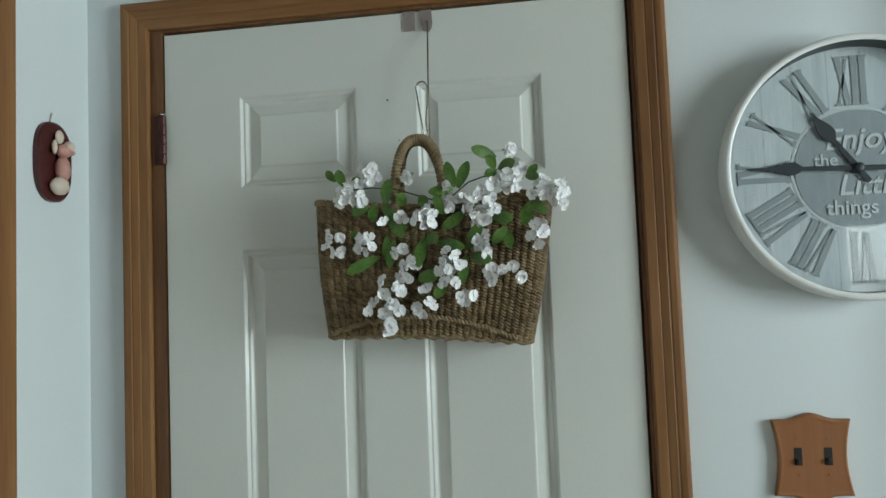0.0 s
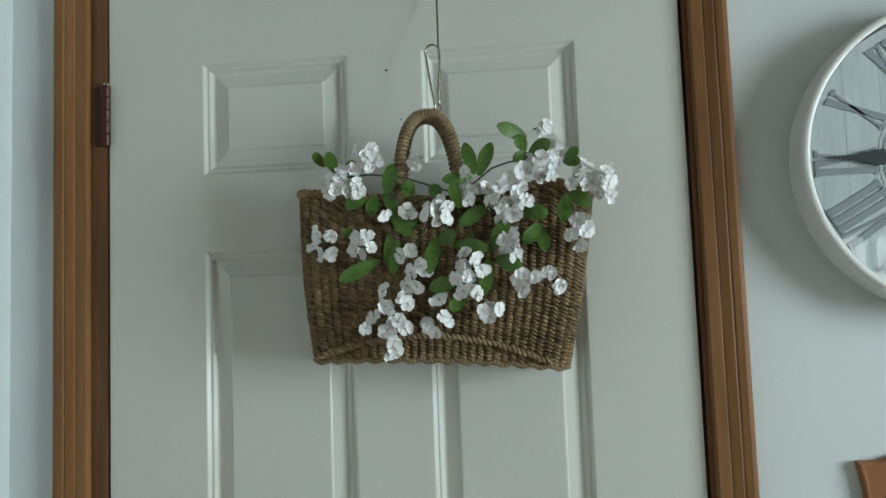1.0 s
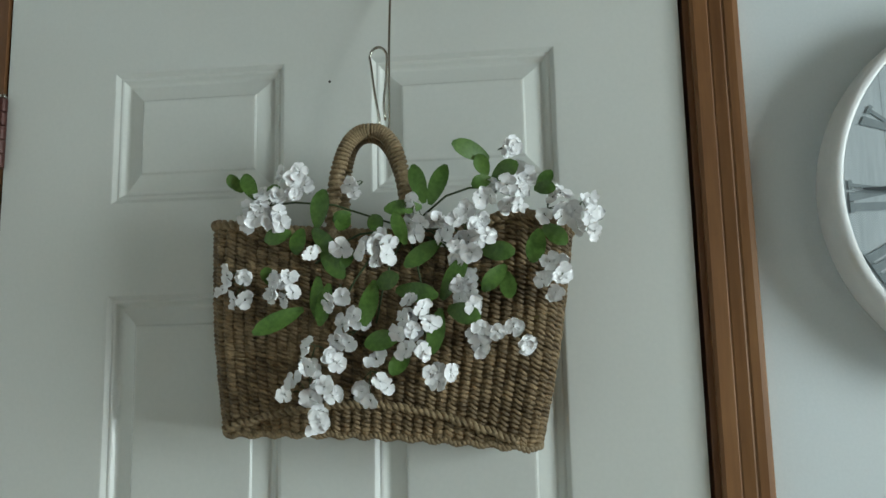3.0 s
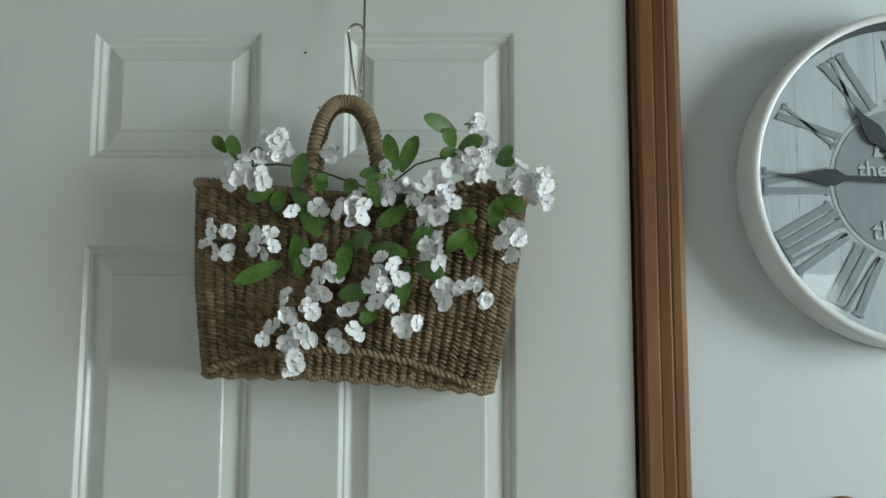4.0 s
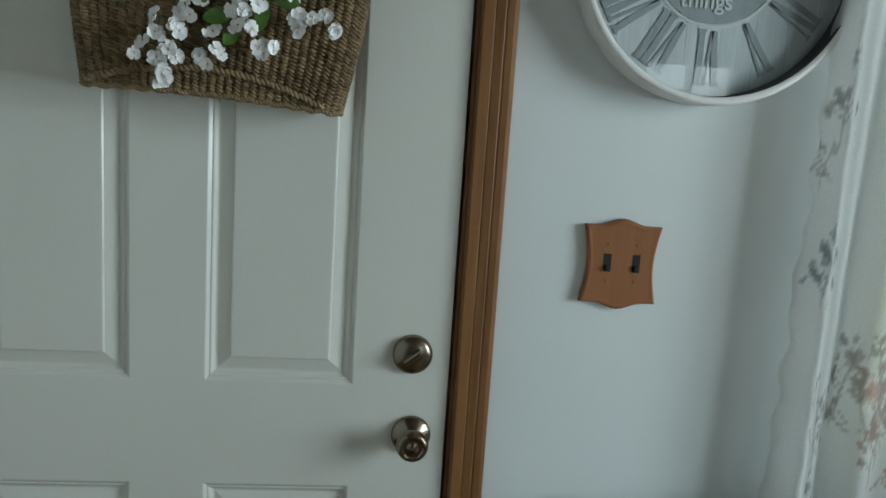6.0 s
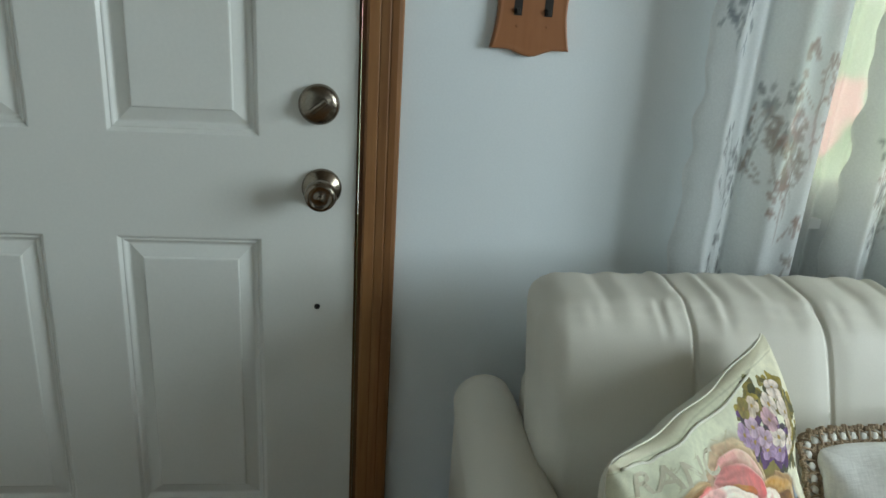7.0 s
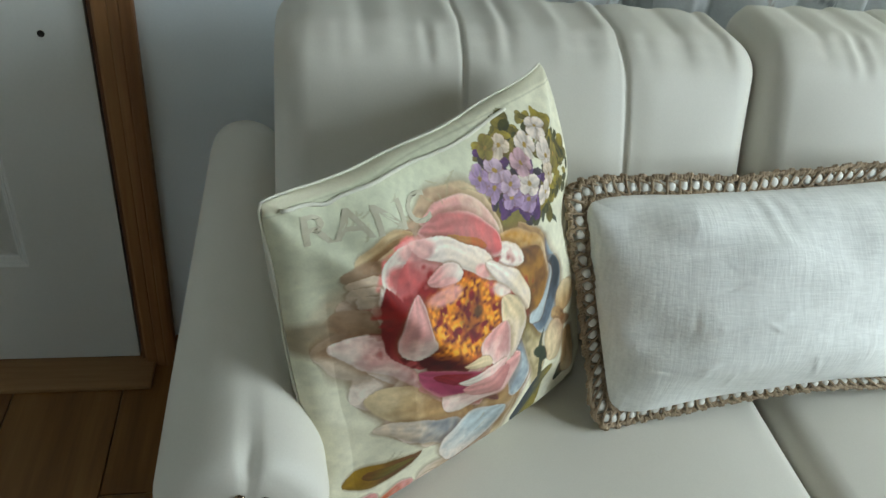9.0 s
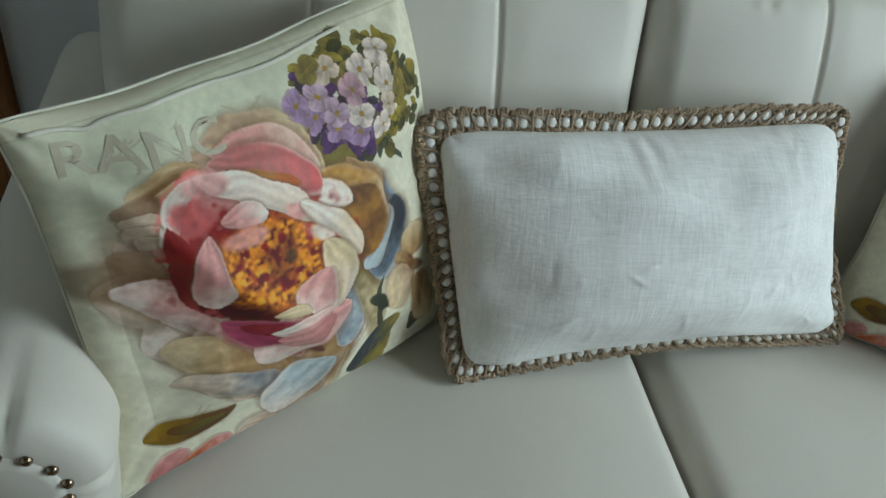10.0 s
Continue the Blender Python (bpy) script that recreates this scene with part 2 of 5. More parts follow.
def tube(bm, pts, r, n=6, closed=False, squash=1.0):
    """A round bar along points; r is one radius or one for each point."""
    pts = [Vector(p) for p in pts]
    rs = r if isinstance(r, (list, tuple)) else [r] * len(pts)
    rings, prev = [], None
    for i, p in enumerate(pts):
        a = pts[i - 1] if (i or closed) else p
        b = pts[(i + 1) % len(pts)] if (i < len(pts) - 1 or closed) else p
        d = (b - a).normalized()
        if prev is None:
            prev = d.orthogonal().normalized()
        side = (prev - d * prev.dot(d))
        side = side.normalized() if side.length > 1e-6 else d.orthogonal().normalized()
        prev = side
        up = d.cross(side)
        rings.append([bm.verts.new(p + (side * math.cos(2 * math.pi * k / n) + up * math.sin(2 * math.pi * k / n) * squash) * rs[i]) for k in range(n)])
    last = len(rings) if closed else len(rings) - 1
    for i in range(last):
        a, b = rings[i], rings[(i + 1) % len(rings)]
        for k in range(n):
            bm.faces.new((a[k], a[(k + 1) % n], b[(k + 1) % n], b[k]))
    if not closed:
        bm.faces.new(rings[0][::-1])
        bm.faces.new(rings[-1])


def lathe(bm, profile, m, n=32):
    """Turns (radius, height) pairs round the z axis of pose m."""
    rings = []
    for r, h in profile:
        if r < 1e-6:
            rings.append([bm.verts.new(m @ Vector((0, 0, h)))])
        else:
            rings.append([bm.verts.new(m @ Vector((r * math.cos(2 * math.pi * k / n), r * math.sin(2 * math.pi * k / n), h))) for k in range(n)])
    for a, b in zip(rings, rings[1:]):
        for k in range(n):
            q = [a[k % len(a)], a[(k + 1) % len(a)], b[(k + 1) % len(b)], b[k % len(b)]]
            q = [v for i, v in enumerate(q) if v not in q[:i]]
            if len(q) > 2:
                bm.faces.new(q)


def prism(bm, outline, y0, y1):
    """An outline of (x, z) pairs, solid from y0 to y1."""
    f = [bm.verts.new((x, y0, z)) for x, z in outline]
    b = [bm.verts.new((x, y1, z)) for x, z in outline]
    bm.faces.new(f)
    bm.faces.new(b[::-1])
    for i in range(len(f)):
        j = (i + 1) % len(f)
        bm.faces.new((f[j], f[i], b[i], b[j]))


def grid_mesh(name, co, colours=None):
    """A sheet from an array of rows x columns x 3, with an optional colour for each point."""
    r, c = co.shape[:2]
    i = np.arange((r - 1) * (c - 1))
    a = (i // (c - 1)) * c + i % (c - 1)
    faces = np.stack([a, a + 1, a + c + 1, a + c], 1)
    me = bpy.data.meshes.new(name)
    me.from_pydata(co.reshape(-1, 3).tolist(), [], faces.tolist())
    if colours is not None:
        at = me.color_attributes.new("print", "FLOAT_COLOR", "POINT")
        flat = np.ones((r * c, 4), dtype=np.float32)
        flat[:, :3] = colours.reshape(-1, 3)
        at.data.foreach_set("color", flat.ravel())
    return me


def lump(shape, cells, seed):
    """Smooth value noise over an array of that shape, about 0 to 1."""
    rng = np.random.RandomState(seed)
    g = rng.rand(cells + 2, cells + 2)
    y = np.linspace(0, cells - 1e-6, shape[0])[:, None] * np.ones((1, shape[1]))
    x = np.linspace(0, cells - 1e-6, shape[1])[None, :] * np.ones((shape[0], 1))
    yi, xi = y.astype(int), x.astype(int)
    fy, fx = y - yi, x - xi
    fy, fx = fy * fy * (3 - 2 * fy), fx * fx * (3 - 2 * fx)
    return (g[yi, xi] * (1 - fx) + g[yi, xi + 1] * fx) * (1 - fy) + (g[yi + 1, xi] * (1 - fx) + g[yi + 1, xi + 1] * fx) * fy


# ---- the room ----
def wall(name, axis, at, thick, span, holes, label, paint=None):
    """A wall across x ('y') or along y ('x') with rectangular openings (a, b, z0, z1)."""
    bm = bmesh.new()

    def put(a, b, z0, z1):
        lo, hi = min(at, at + thick), max(at, at + thick)
        if axis == "y":
            box(bm, a, b, lo, hi, z0, z1)
        else:
            box(bm, lo, hi, a, b, z0, z1)
    x = span[0]
    for a, b, z0, z1 in sorted(holes):
        put(x, a, 0, CEIL)
        if z0 > 0:
            put(a, b, 0, z0)
        put(a, b, z1, CEIL)
        x = b
    put(x, span[1], 0, CEIL)
    return structure(part(name, bm, paint or M_WALL), label, "wall")


DOOR_W, DOOR_Z0, DOOR_Z1 = 0.914, 0.013, 2.045
WIN = (1.64, 2.72, 0.86, 2.08)
wall("wall_north", "y", 0.0, 0.14, (WEST, EAST), [(-0.03, 0.944, 0, 2.075), WIN], "smooth pale blue-white painted wall beside the door")
wall("wall_west", "x", WEST, -0.12, (SOUTH, 0.14), [(-1.14, -0.30, 0, 2.06)], "narrow pale blue-white painted side wall")
# unseen east and south walls, coloured dark so the room bounces less light
wall("wall_east", "x", EAST, 0.12, (SOUTH, 0.14), [(-2.2, -0.8, 0.92, 2.32)], "unseen taupe wall with a window, darkened to cut bounced light", M_FAR)
wall("wall_south", "y", SOUTH, -0.12, (WEST - 0.12, EAST + 0.12), [(2.74, 3.50, 1.05, 1.95)], "unseen taupe wall with a window, darkened to cut bounced light", M_FAR)
structure(boxed("ceiling", M_CEIL, None, (WEST - 0.12, EAST + 0.12, SOUTH - 0.12, 0.14, CEIL, CEIL + 0.1)), "unseen timber board ceiling, darkened to cut bounced light", "ceiling")
structure(boxed("ground", surface("lawn", (0.04, 0.08, 0.02), (0.09, 0.14, 0.04), 0.9, big=1, small=20), None, (-60, 60, -60, 60, -0.5, -0.4)), "green lawn outside the house", "ground")


# casing: a moulded board mitred round the opening
CAS = [(0.0, 0.0), (0.0, -0.010), (0.004, -0.0125), (0.020, -0.0130), (0.0215, -0.0121), (0.0235, -0.0136), (0.036, -0.0165), (0.0380, -0.0156), (0.0405, -0.0175), (0.050, -0.0185), (0.056, -0.017), (0.058, -0.013), (0.058, 0.0)]


def sweep(name, ends, label):
    """ends: for each profile point, the two ends of its line."""
    bm = bmesh.new()
    rows = [[bm.verts.new(e) for e in ends(o, p)] for o, p in CAS]
    for a, b in zip(rows, rows[1:] + rows[:1]):
        bm.faces.new((a[0], a[1], b[1], b[0]))
    bm.faces.new([r[0] for r in rows])
    bm.faces.new([r[1] for r in rows][::-1])
    bmesh.ops.recalc_face_normals(bm, faces=bm.faces)
    return bm


trim = structure(new("trim"), "honey-brown stained wooden casing round the white door", "door casing")
CXL, CXR, CZ = -0.030, 0.926, 2.056
part("casing_side", sweep("l", lambda o, p: ((CXL - o, p - 0.0005, 0.0), (CXL - o, p - 0.0005, CZ + o)), ""), M_OAK, trim)
part("casing_side", sweep("r", lambda o, p: ((CXR + o, p - 0.0005, 0.0), (CXR + o, p - 0.0005, CZ + o)), ""), M_OAK, trim)
part("casing_head", sweep("h", lambda o, p: ((CXL - o, p - 0.0005, CZ + o), (CXR + o, p - 0.0005, CZ + o)), ""), M_OAKX, trim)
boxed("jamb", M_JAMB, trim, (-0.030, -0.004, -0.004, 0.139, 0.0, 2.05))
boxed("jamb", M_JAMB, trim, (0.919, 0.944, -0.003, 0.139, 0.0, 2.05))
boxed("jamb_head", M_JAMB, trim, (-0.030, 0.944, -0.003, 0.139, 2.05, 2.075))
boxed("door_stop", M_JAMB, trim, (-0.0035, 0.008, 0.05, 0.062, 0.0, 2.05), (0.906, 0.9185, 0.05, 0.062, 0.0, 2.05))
structure(boxed("threshold", M_SILL, None, (-0.03, 0.944, -0.078, 0.139, 0.0, 0.009), bevel=0.002), "worn wooden threshold under the door", "threshold")

# baseboard
bb = structure(new("baseboard"), "low dark-stained wooden baseboard", "baseboard")
boxed("board", M_OAKX, bb, (0.985, EAST, -0.012, -0.0005, 0.0, 0.068), bevel=0.002)
boxed("board", M_OAKX, bb, (WEST + 0.0005, WEST + 0.012, -0.23, -0.013, 0.0, 0.068), bevel=0.002)

# second opening in the side wall, shut with a plain leaf
door2 = structure(boxed("door_2", M_DOOR, None, (WEST - 0.06, WEST - 0.02, -1.13, -0.31, 0.01, 2.05), bevel=0.002), "plain white door in the side wall", "door")
trim2 = structure(new("trim"), "honey-brown stained casing of the side door", "door casing")
boxed("casing_side", M_OAK, trim2, (WEST + 0.0005, WEST + 0.018, -0.302, -0.236, 0, 2.12), bevel=0.003)
boxed("casing_side", M_OAK, trim2, (WEST + 0.0005, WEST + 0.018, -1.20, -1.138, 0, 2.12), bevel=0.003)
boxed("casing_head", M_OAKX, trim2, (WEST + 0.0005, WEST + 0.0175, -1.137, -0.303, 2.055, 2.12), bevel=0.003)

# ---- the six-panel door ----
XC = [0.0, 0.157, 0.398, 0.514, 0.756, DOOR_W]
ZC = [DOOR_Z0, 0.232, 0.789, 0.966, 1.602, 1.723, 1.908, DOOR_Z1]
RINGS = [(0.0, 0.0), (0.0018, 0.0004), (0.0050, 0.0034), (0.0070, 0.0052), (0.0095, 0.0050), (0.0115, 0.0062), (0.0150, 0.0102), (0.0175, 0.0116), (0.0200, 0.0114), (0.0400, 0.0044), (0.0425, 0.0018), (0.0450, 0.0014)]


def door_one():
    bm = bmesh.new()
    v = {}

    def at(x, y, z):
        k = (round(x, 4), round(y, 4), round(z, 4))
        if k not in v:
            v[k] = bm.verts.new((x, y, z))
        return v[k]
    for i in range(5):
        for j in range(7):
            if i in (1, 3) and j in (1, 3, 5):
                continue
            x0, x1, z0, z1 = XC[i], XC[i + 1], ZC[j], ZC[j + 1]
            bm.faces.new((at(x0, 0, z0), at(x1, 0, z0), at(x1, 0, z1), at(x0, 0, z1)))
    x0, x1, z0, z1 = 0.0, DOOR_W, DOOR_Z0, DOOR_Z1
    B = [bm.verts.new((x, 0.044, z)) for x, z in ((x0, z0), (x1, z0), (x1, z1), (x0, z1))]
    F = [bm.verts.new((x, 0.0, z)) for x, z in ((x0, z0), (x1, z0), (x1, z1), (x0, z1))]
    bm.faces.new(B[::-1])
    for k in range(4):
        bm.faces.new((F[k], B[k], B[(k + 1) % 4], F[(k + 1) % 4]))
    door = structure(part("door_1", bm, M_DOOR), "closed white six-panel front door with bronze hardware", "door")
    for i in (1, 3):
        for j in (1, 3, 5):
            pb = bmesh.new()
            rows = []
            for o, d in RINGS:
                a0, a1, c0, c1 = XC[i] + o, XC[i + 1] - o, ZC[j] + o, ZC[j + 1] - o
                rows.append([pb.verts.new(q) for q in ((a0, d, c0), (a1, d, c0), (a1, d, c1), (a0, d, c1))])
            for a, b in zip(rows, rows[1:]):
                for k in range(4):
                    pb.faces.new((a[k], a[(k + 1) % 4], b[(k + 1) % 4], b[k]))
            pb.faces.new(rows[-1])
            part("panel", pb, M_DOOR, door)
    front = pose(0, 0, 0, 90)          # local z points into the room

    def turned(name, profile, x, z, material, parent=door, label="", n=36):
        b = bmesh.new()
        lathe(b, profile, Matrix.Translation((x, 0, z)) @ front, n)
        return part(name, b, material, parent, label, smooth=True)
    bolt = turned("deadbolt", [(0.0335, 0.0), (0.0335, 0.004), (0.031, 0.010), (0.024, 0.0145), (0.012, 0.0165), (0, 0.017)], 0.852, 1.024, M_BRONZE, label="round antique bronze deadbolt")
    b = bmesh.new()
    box(b, -0.017, 0.017, -0.005, 0.005, 0.0, 0.016, bevel=0.003)
    for q in b.verts:
        q.co = Matrix.Translation((0.852, -0.012, 1.024)) @ pose(0, 0, 0, 90) @ pose(0, 0, 0, 0, 0, 38) @ q.co
    part("thumb_turn", b, M_BRONZE, bolt, smooth=False)
    knob = turned("door_knob", [(0.0335, 0.0), (0.0335, 0.004), (0.030, 0.009), (0.018, 0.012), (0.0125, 0.018), (0.0125, 0.026), (0.019, 0.031), (0.0255, 0.040), (0.0268, 0.048), (0.0245, 0.056), (0.0195, 0.0605), (0.0175, 0.0590), (0.009, 0.0575), (0.007, 0.0595), (0, 0.060)], 0.857, 0.883, M_BRONZE, label="round antique bronze door knob")
    turned("lock_button", [(0.0045, 0.055), (0.0045, 0.063), (0.003, 0.0645), (0, 0.065)], 0.857, 0.883, M_BRONZE, knob, n=14)
    turned("bored_hole", [(0.0052, 0.0), (0.0052, 0.0010), (0.0040, 0.0014), (0.0038, 0.0004), (0, 0.0003)], 0.850, 0.661, M_BLACK, label="small dark drilled hole", n=14)
    turned("nail_mark", [(0.0019, 0.0), (0.0015, 0.0008), (0, 0.001)], 0.459, 1.877, M_BLACK, n=8)
    turned("nail_mark", [(0.0014, 0.0), (0.0010, 0.0008), (0, 0.001)], 0.480, 1.797, M_BLACK, n=8)
    # hinge with five knuckles
    hb = bmesh.new()
    for k in range(5):
        z0 = 1.780 + k * 0.0198
        lathe(hb, [(0, z0), (0.0068, z0), (0.0074, z0 + 0.001), (0.0074, z0 + 0.0182), (0.0068, z0 + 0.0192), (0, z0 + 0.0192)], Matrix.Translation((-0.0025, -0.0075, 0)), 14)
    hinge = part("hinge", hb, M_HINGE, door, "dark brown painted hinge", smooth=False)
    boxed("hinge_leaf", M_HINGE, hinge, (-0.022, -0.004, -0.0062, -0.0042, 1.780, 1.879))
    tip = bmesh.new()
    lathe(tip, [(0, 1.886), (0.004, 1.885), (0.0055, 1.881), (0.0055, 1.8793), (0, 1.8793)], Matrix.Translation((-0.0025, -0.0075, 0)), 12)
    part("hinge_pin", tip, M_STEEL, hinge, smooth=True)
    # black strip fills the gap under the door, standing in for its shade
    boxed("door_gap_shade", M_BLACK, door, (0.002, 0.912, 0.004, 0.040, 0.0095, 0.0128))


door_one()

# ---- windows ----
def window(name, axis, at, into, a0, a1, z0, z1, label, bars=1):
    """Vinyl frame with two sashes in an opening; 'into' is the side of the room."""
    root = structure(new(name), label, "window")

    def bx(nm, a, b, lo, hi, c0, c1, material=M_VINYL, parent=root):
        d0, d1 = sorted((at + into * lo, at + into * hi))
        return boxed(nm, material, parent, (a, b, d0, d1, c0, c1) if axis == "y" else (d0, d1, a, b, c0, c1), bevel=0.0)
    bx("window_frame", a0, a0 + 0.04, -0.10, -0.03, z0, z1)
    bx("window_frame", a1 - 0.04, a1, -0.10, -0.03, z0, z1)
    bx("window_frame", a0 + 0.04, a1 - 0.04, -0.10, -0.03, z0, z0 + 0.04)
    bx("window_frame", a0 + 0.04, a1 - 0.04, -0.10, -0.03, z1 - 0.04, z1)
    for k in range(bars):
        m = a0 + (a1 - a0) * (k + 1) / (bars + 1)
        bx("mullion", m - 0.025, m + 0.025, -0.095, -0.035, z0 + 0.04, z1 - 0.04)
    zm = (z0 + z1) / 2
    bx("meeting_rail", a0 + 0.04, a1 - 0.04, -0.082, -0.045, zm - 0.016, zm + 0.016)
    bx("window_sill", a0 - 0.02, a1 + 0.02, -0.03, 0.02, z0 - 0.02, z0 - 0.001)
    p = bx("pane", a0 + 0.04, a1 - 0.04, -0.066, -0.062, z0 + 0.04, z1 - 0.04, M_PANE)
    p.visible_shadow = False
    return root


window("window_1", "y", 0.0, -1, *WIN, "white framed window behind printed sheer curtains", 0)
window("window_2", "x", EAST, -1, -2.2, -0.8, 0.92, 2.32, "wide white framed window in daylight")
window("window_3", "y", SOUTH, 1, 2.74, 3.50, 1.05, 1.95, "small white framed window in daylight", 1)

# garden seen through the sheer curtain: a sheet that glows in place of daylight
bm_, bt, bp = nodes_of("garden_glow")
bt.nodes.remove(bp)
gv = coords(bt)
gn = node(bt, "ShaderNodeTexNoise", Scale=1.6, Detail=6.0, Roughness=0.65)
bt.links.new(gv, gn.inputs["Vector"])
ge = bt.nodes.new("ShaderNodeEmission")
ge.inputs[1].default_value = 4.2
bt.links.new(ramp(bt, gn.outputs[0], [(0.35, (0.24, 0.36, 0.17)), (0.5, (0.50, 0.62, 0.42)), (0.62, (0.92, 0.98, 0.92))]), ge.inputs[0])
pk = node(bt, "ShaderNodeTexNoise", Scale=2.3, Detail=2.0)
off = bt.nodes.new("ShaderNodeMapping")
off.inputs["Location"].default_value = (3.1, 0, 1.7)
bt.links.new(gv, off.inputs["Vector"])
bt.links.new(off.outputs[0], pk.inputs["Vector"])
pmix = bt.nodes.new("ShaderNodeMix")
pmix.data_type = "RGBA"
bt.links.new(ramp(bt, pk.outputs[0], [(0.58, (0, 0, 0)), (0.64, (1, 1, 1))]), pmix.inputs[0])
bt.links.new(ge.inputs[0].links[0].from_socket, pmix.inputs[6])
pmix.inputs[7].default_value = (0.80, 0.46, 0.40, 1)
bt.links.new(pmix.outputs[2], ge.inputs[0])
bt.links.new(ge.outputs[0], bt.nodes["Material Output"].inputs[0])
structure(boxed("backdrop", bm_, None, (-1.5, 7.0, 3.6, 3.62, -0.4, 4.5)), "glowing backdrop of a green garden beyond the window", "backdrop")


# ---- printed sheer curtain ----
def sprigs(shape, w, h, seed, count):
    """A cream cloth with scattered grey-brown twigs; sizes in metres."""
    rng = np.random.RandomState(seed)
    yy = np.linspace(0, h, shape[0])[:, None]
    xx = np.linspace(0, w, shape[1])[None, :]
    col = np.ones((*shape, 3)) * np.array([0.80, 0.81, 0.80])
    wob = (lump(shape, 40, seed + 1) - 0.5) * 0.012

    def dab(cx, cy, ln, wd, ang, c, alpha):
        dx, dy = xx - cx + wob, yy - cy - wob
        u = (dx * math.cos(ang) + dy * math.sin(ang)) / ln
        v = (-dx * math.sin(ang) + dy * math.cos(ang)) / wd
        a = np.clip((1 - u * u - v * v) * 2.0, 0, 1)[..., None] * alpha
        col[:] = col * (1 - a) + np.array(c) * a
    inks = [(0.30, 0.30, 0.30), (0.36, 0.30, 0.26), (0.25, 0.27, 0.29), (0.42, 0.30, 0.26)]
    for k in range(count):
        cx, cy, tall = rng.rand() * w, rng.rand() * h, 0.10 + 0.12 * rng.rand()
        lean, ink = rng.uniform(-0.3, 0.3), inks[rng.randint(4)]
        dab(cx, cy + tall / 2, 0.0035, tall / 2, -lean, ink, 0.5)
        for b in range(9):
            f = rng.rand()
            side = rng.choice((-1, 1))
            ln = tall * (0.14 + 0.22 * (1 - f))
            x0, y0 = cx + lean * tall * f, cy + tall * f
            ang = side * rng.uniform(0.3, 1.0)
            ex, ey = x0 + side * ln * math.cos(ang), y0 + ln * abs(math.sin(ang))
            dab((x0 + ex) / 2, (y0 + ey) / 2, ln / 2, 0.0025, math.atan2(ey - y0, ex - x0), ink, 0.55)
            for q in range(3):
                dab(ex + rng.normal(0, 0.009), ey + rng.normal(0, 0.009), 0.010, 0.0065, rng.uniform(0, 3), ink, 0.7)
    return col


def curtain():
    root = thing("curtain", "gathered white sheer curtain printed with grey-brown twigs", "curtain", at=(1.52, -0.06, 0.10))
    rows = 300
    z = np.linspace(0.10, 2.20, rows)[:, None]
    for k, (x0, w, n, waves, deep) in enumerate(((1.474, 0.200, 130, 10.0, 0.024), (1.742, 1.02, 400, 46.0, 0.028), (1.66, 0.14, 40, 9.0, 0.006))):
        s = np.linspace(0, 1, n)[None, :]
        x = x0 + s * w + 0.010 * np.sin(s * waves * 0.6 + z * 1.3) - 0.014 * (2.2 - z) * (1 - s) * (k == 0) + 0.012 * (k == 1) * (z - 1.2) * (1 - s)
        fold = deep * np.sin(s * waves + 0.5 * np.sin(z * 1.4) + 2.2) + 0.010 * np.sin(s * waves * 2.3 + z)
        fold = fold * (0.55 + 0.45 * (2.3 - z) / 2.2)
        lip = np.exp(-s * 46) if k else np.exp(-s * 9)
        fold = fold + 0.004 * np.sin(z * 80 + s * 9) * lip
        x = x + 0.005 * np.sin(z * 46 + 2 * np.sin(z * 13)) * lip
        y = (-0.022 if k == 2 else -0.066) + fold
        co = np.stack([np.broadcast_to(q, (rows, n)) for q in (x, y, z)], 2)
        me = grid_mesh("panel", co, sprigs((rows, n), (0.36, 1.7, 0.2)[k], 2.1, 5 + k, (22, 130, 3)[k]))
        mesh_part("panel", me, M_VOILE if k == 2 else M_SHEER, root, smooth=True)
    rb = bmesh.new()
    tube(rb, [(1.45, -0.066, 2.19), (2.9, -0.066, 2.19)], 0.008, 12)
    rod = tagged(part("curtain_rod", rb, M_STEEL, None, smooth=True), "slim metal rod holding the sheer curtain", "curtain rod")
    for xx in (1.46, 2.88):
        boxed("bracket", M_STEEL, rod, (xx - 0.006, xx + 0.006, -0.066, -0.0005, 2.178, 2.186))


curtain()


# ---- wall clock ----
CX, CZC, CR = 1.287, 1.687, 0.2275


def text_bm(words, size, lean=0.0):
    """Built-in letters as a flat mesh, centred, in (x, z)."""
    cu = bpy.data.curves.new("letters", "FONT")
    cu.body, cu.size, cu.align_x, cu.align_y, cu.shear = words, size, "CENTER", "CENTER", lean
    cu.offset = size * 0.012
    tmp = new("letters", cu)
    me = bpy.data.meshes.new_from_object(tmp.evaluated_get(bpy.context.evaluated_depsgraph_get()))
    bpy.data.objects.remove(tmp)
    bm = bmesh.new()
    bm.from_mesh(me)
    bpy.data.meshes.remove(me)
    for v in bm.verts:
        v.co = Vector((v.co.x, 0, v.co.y))
    return bm


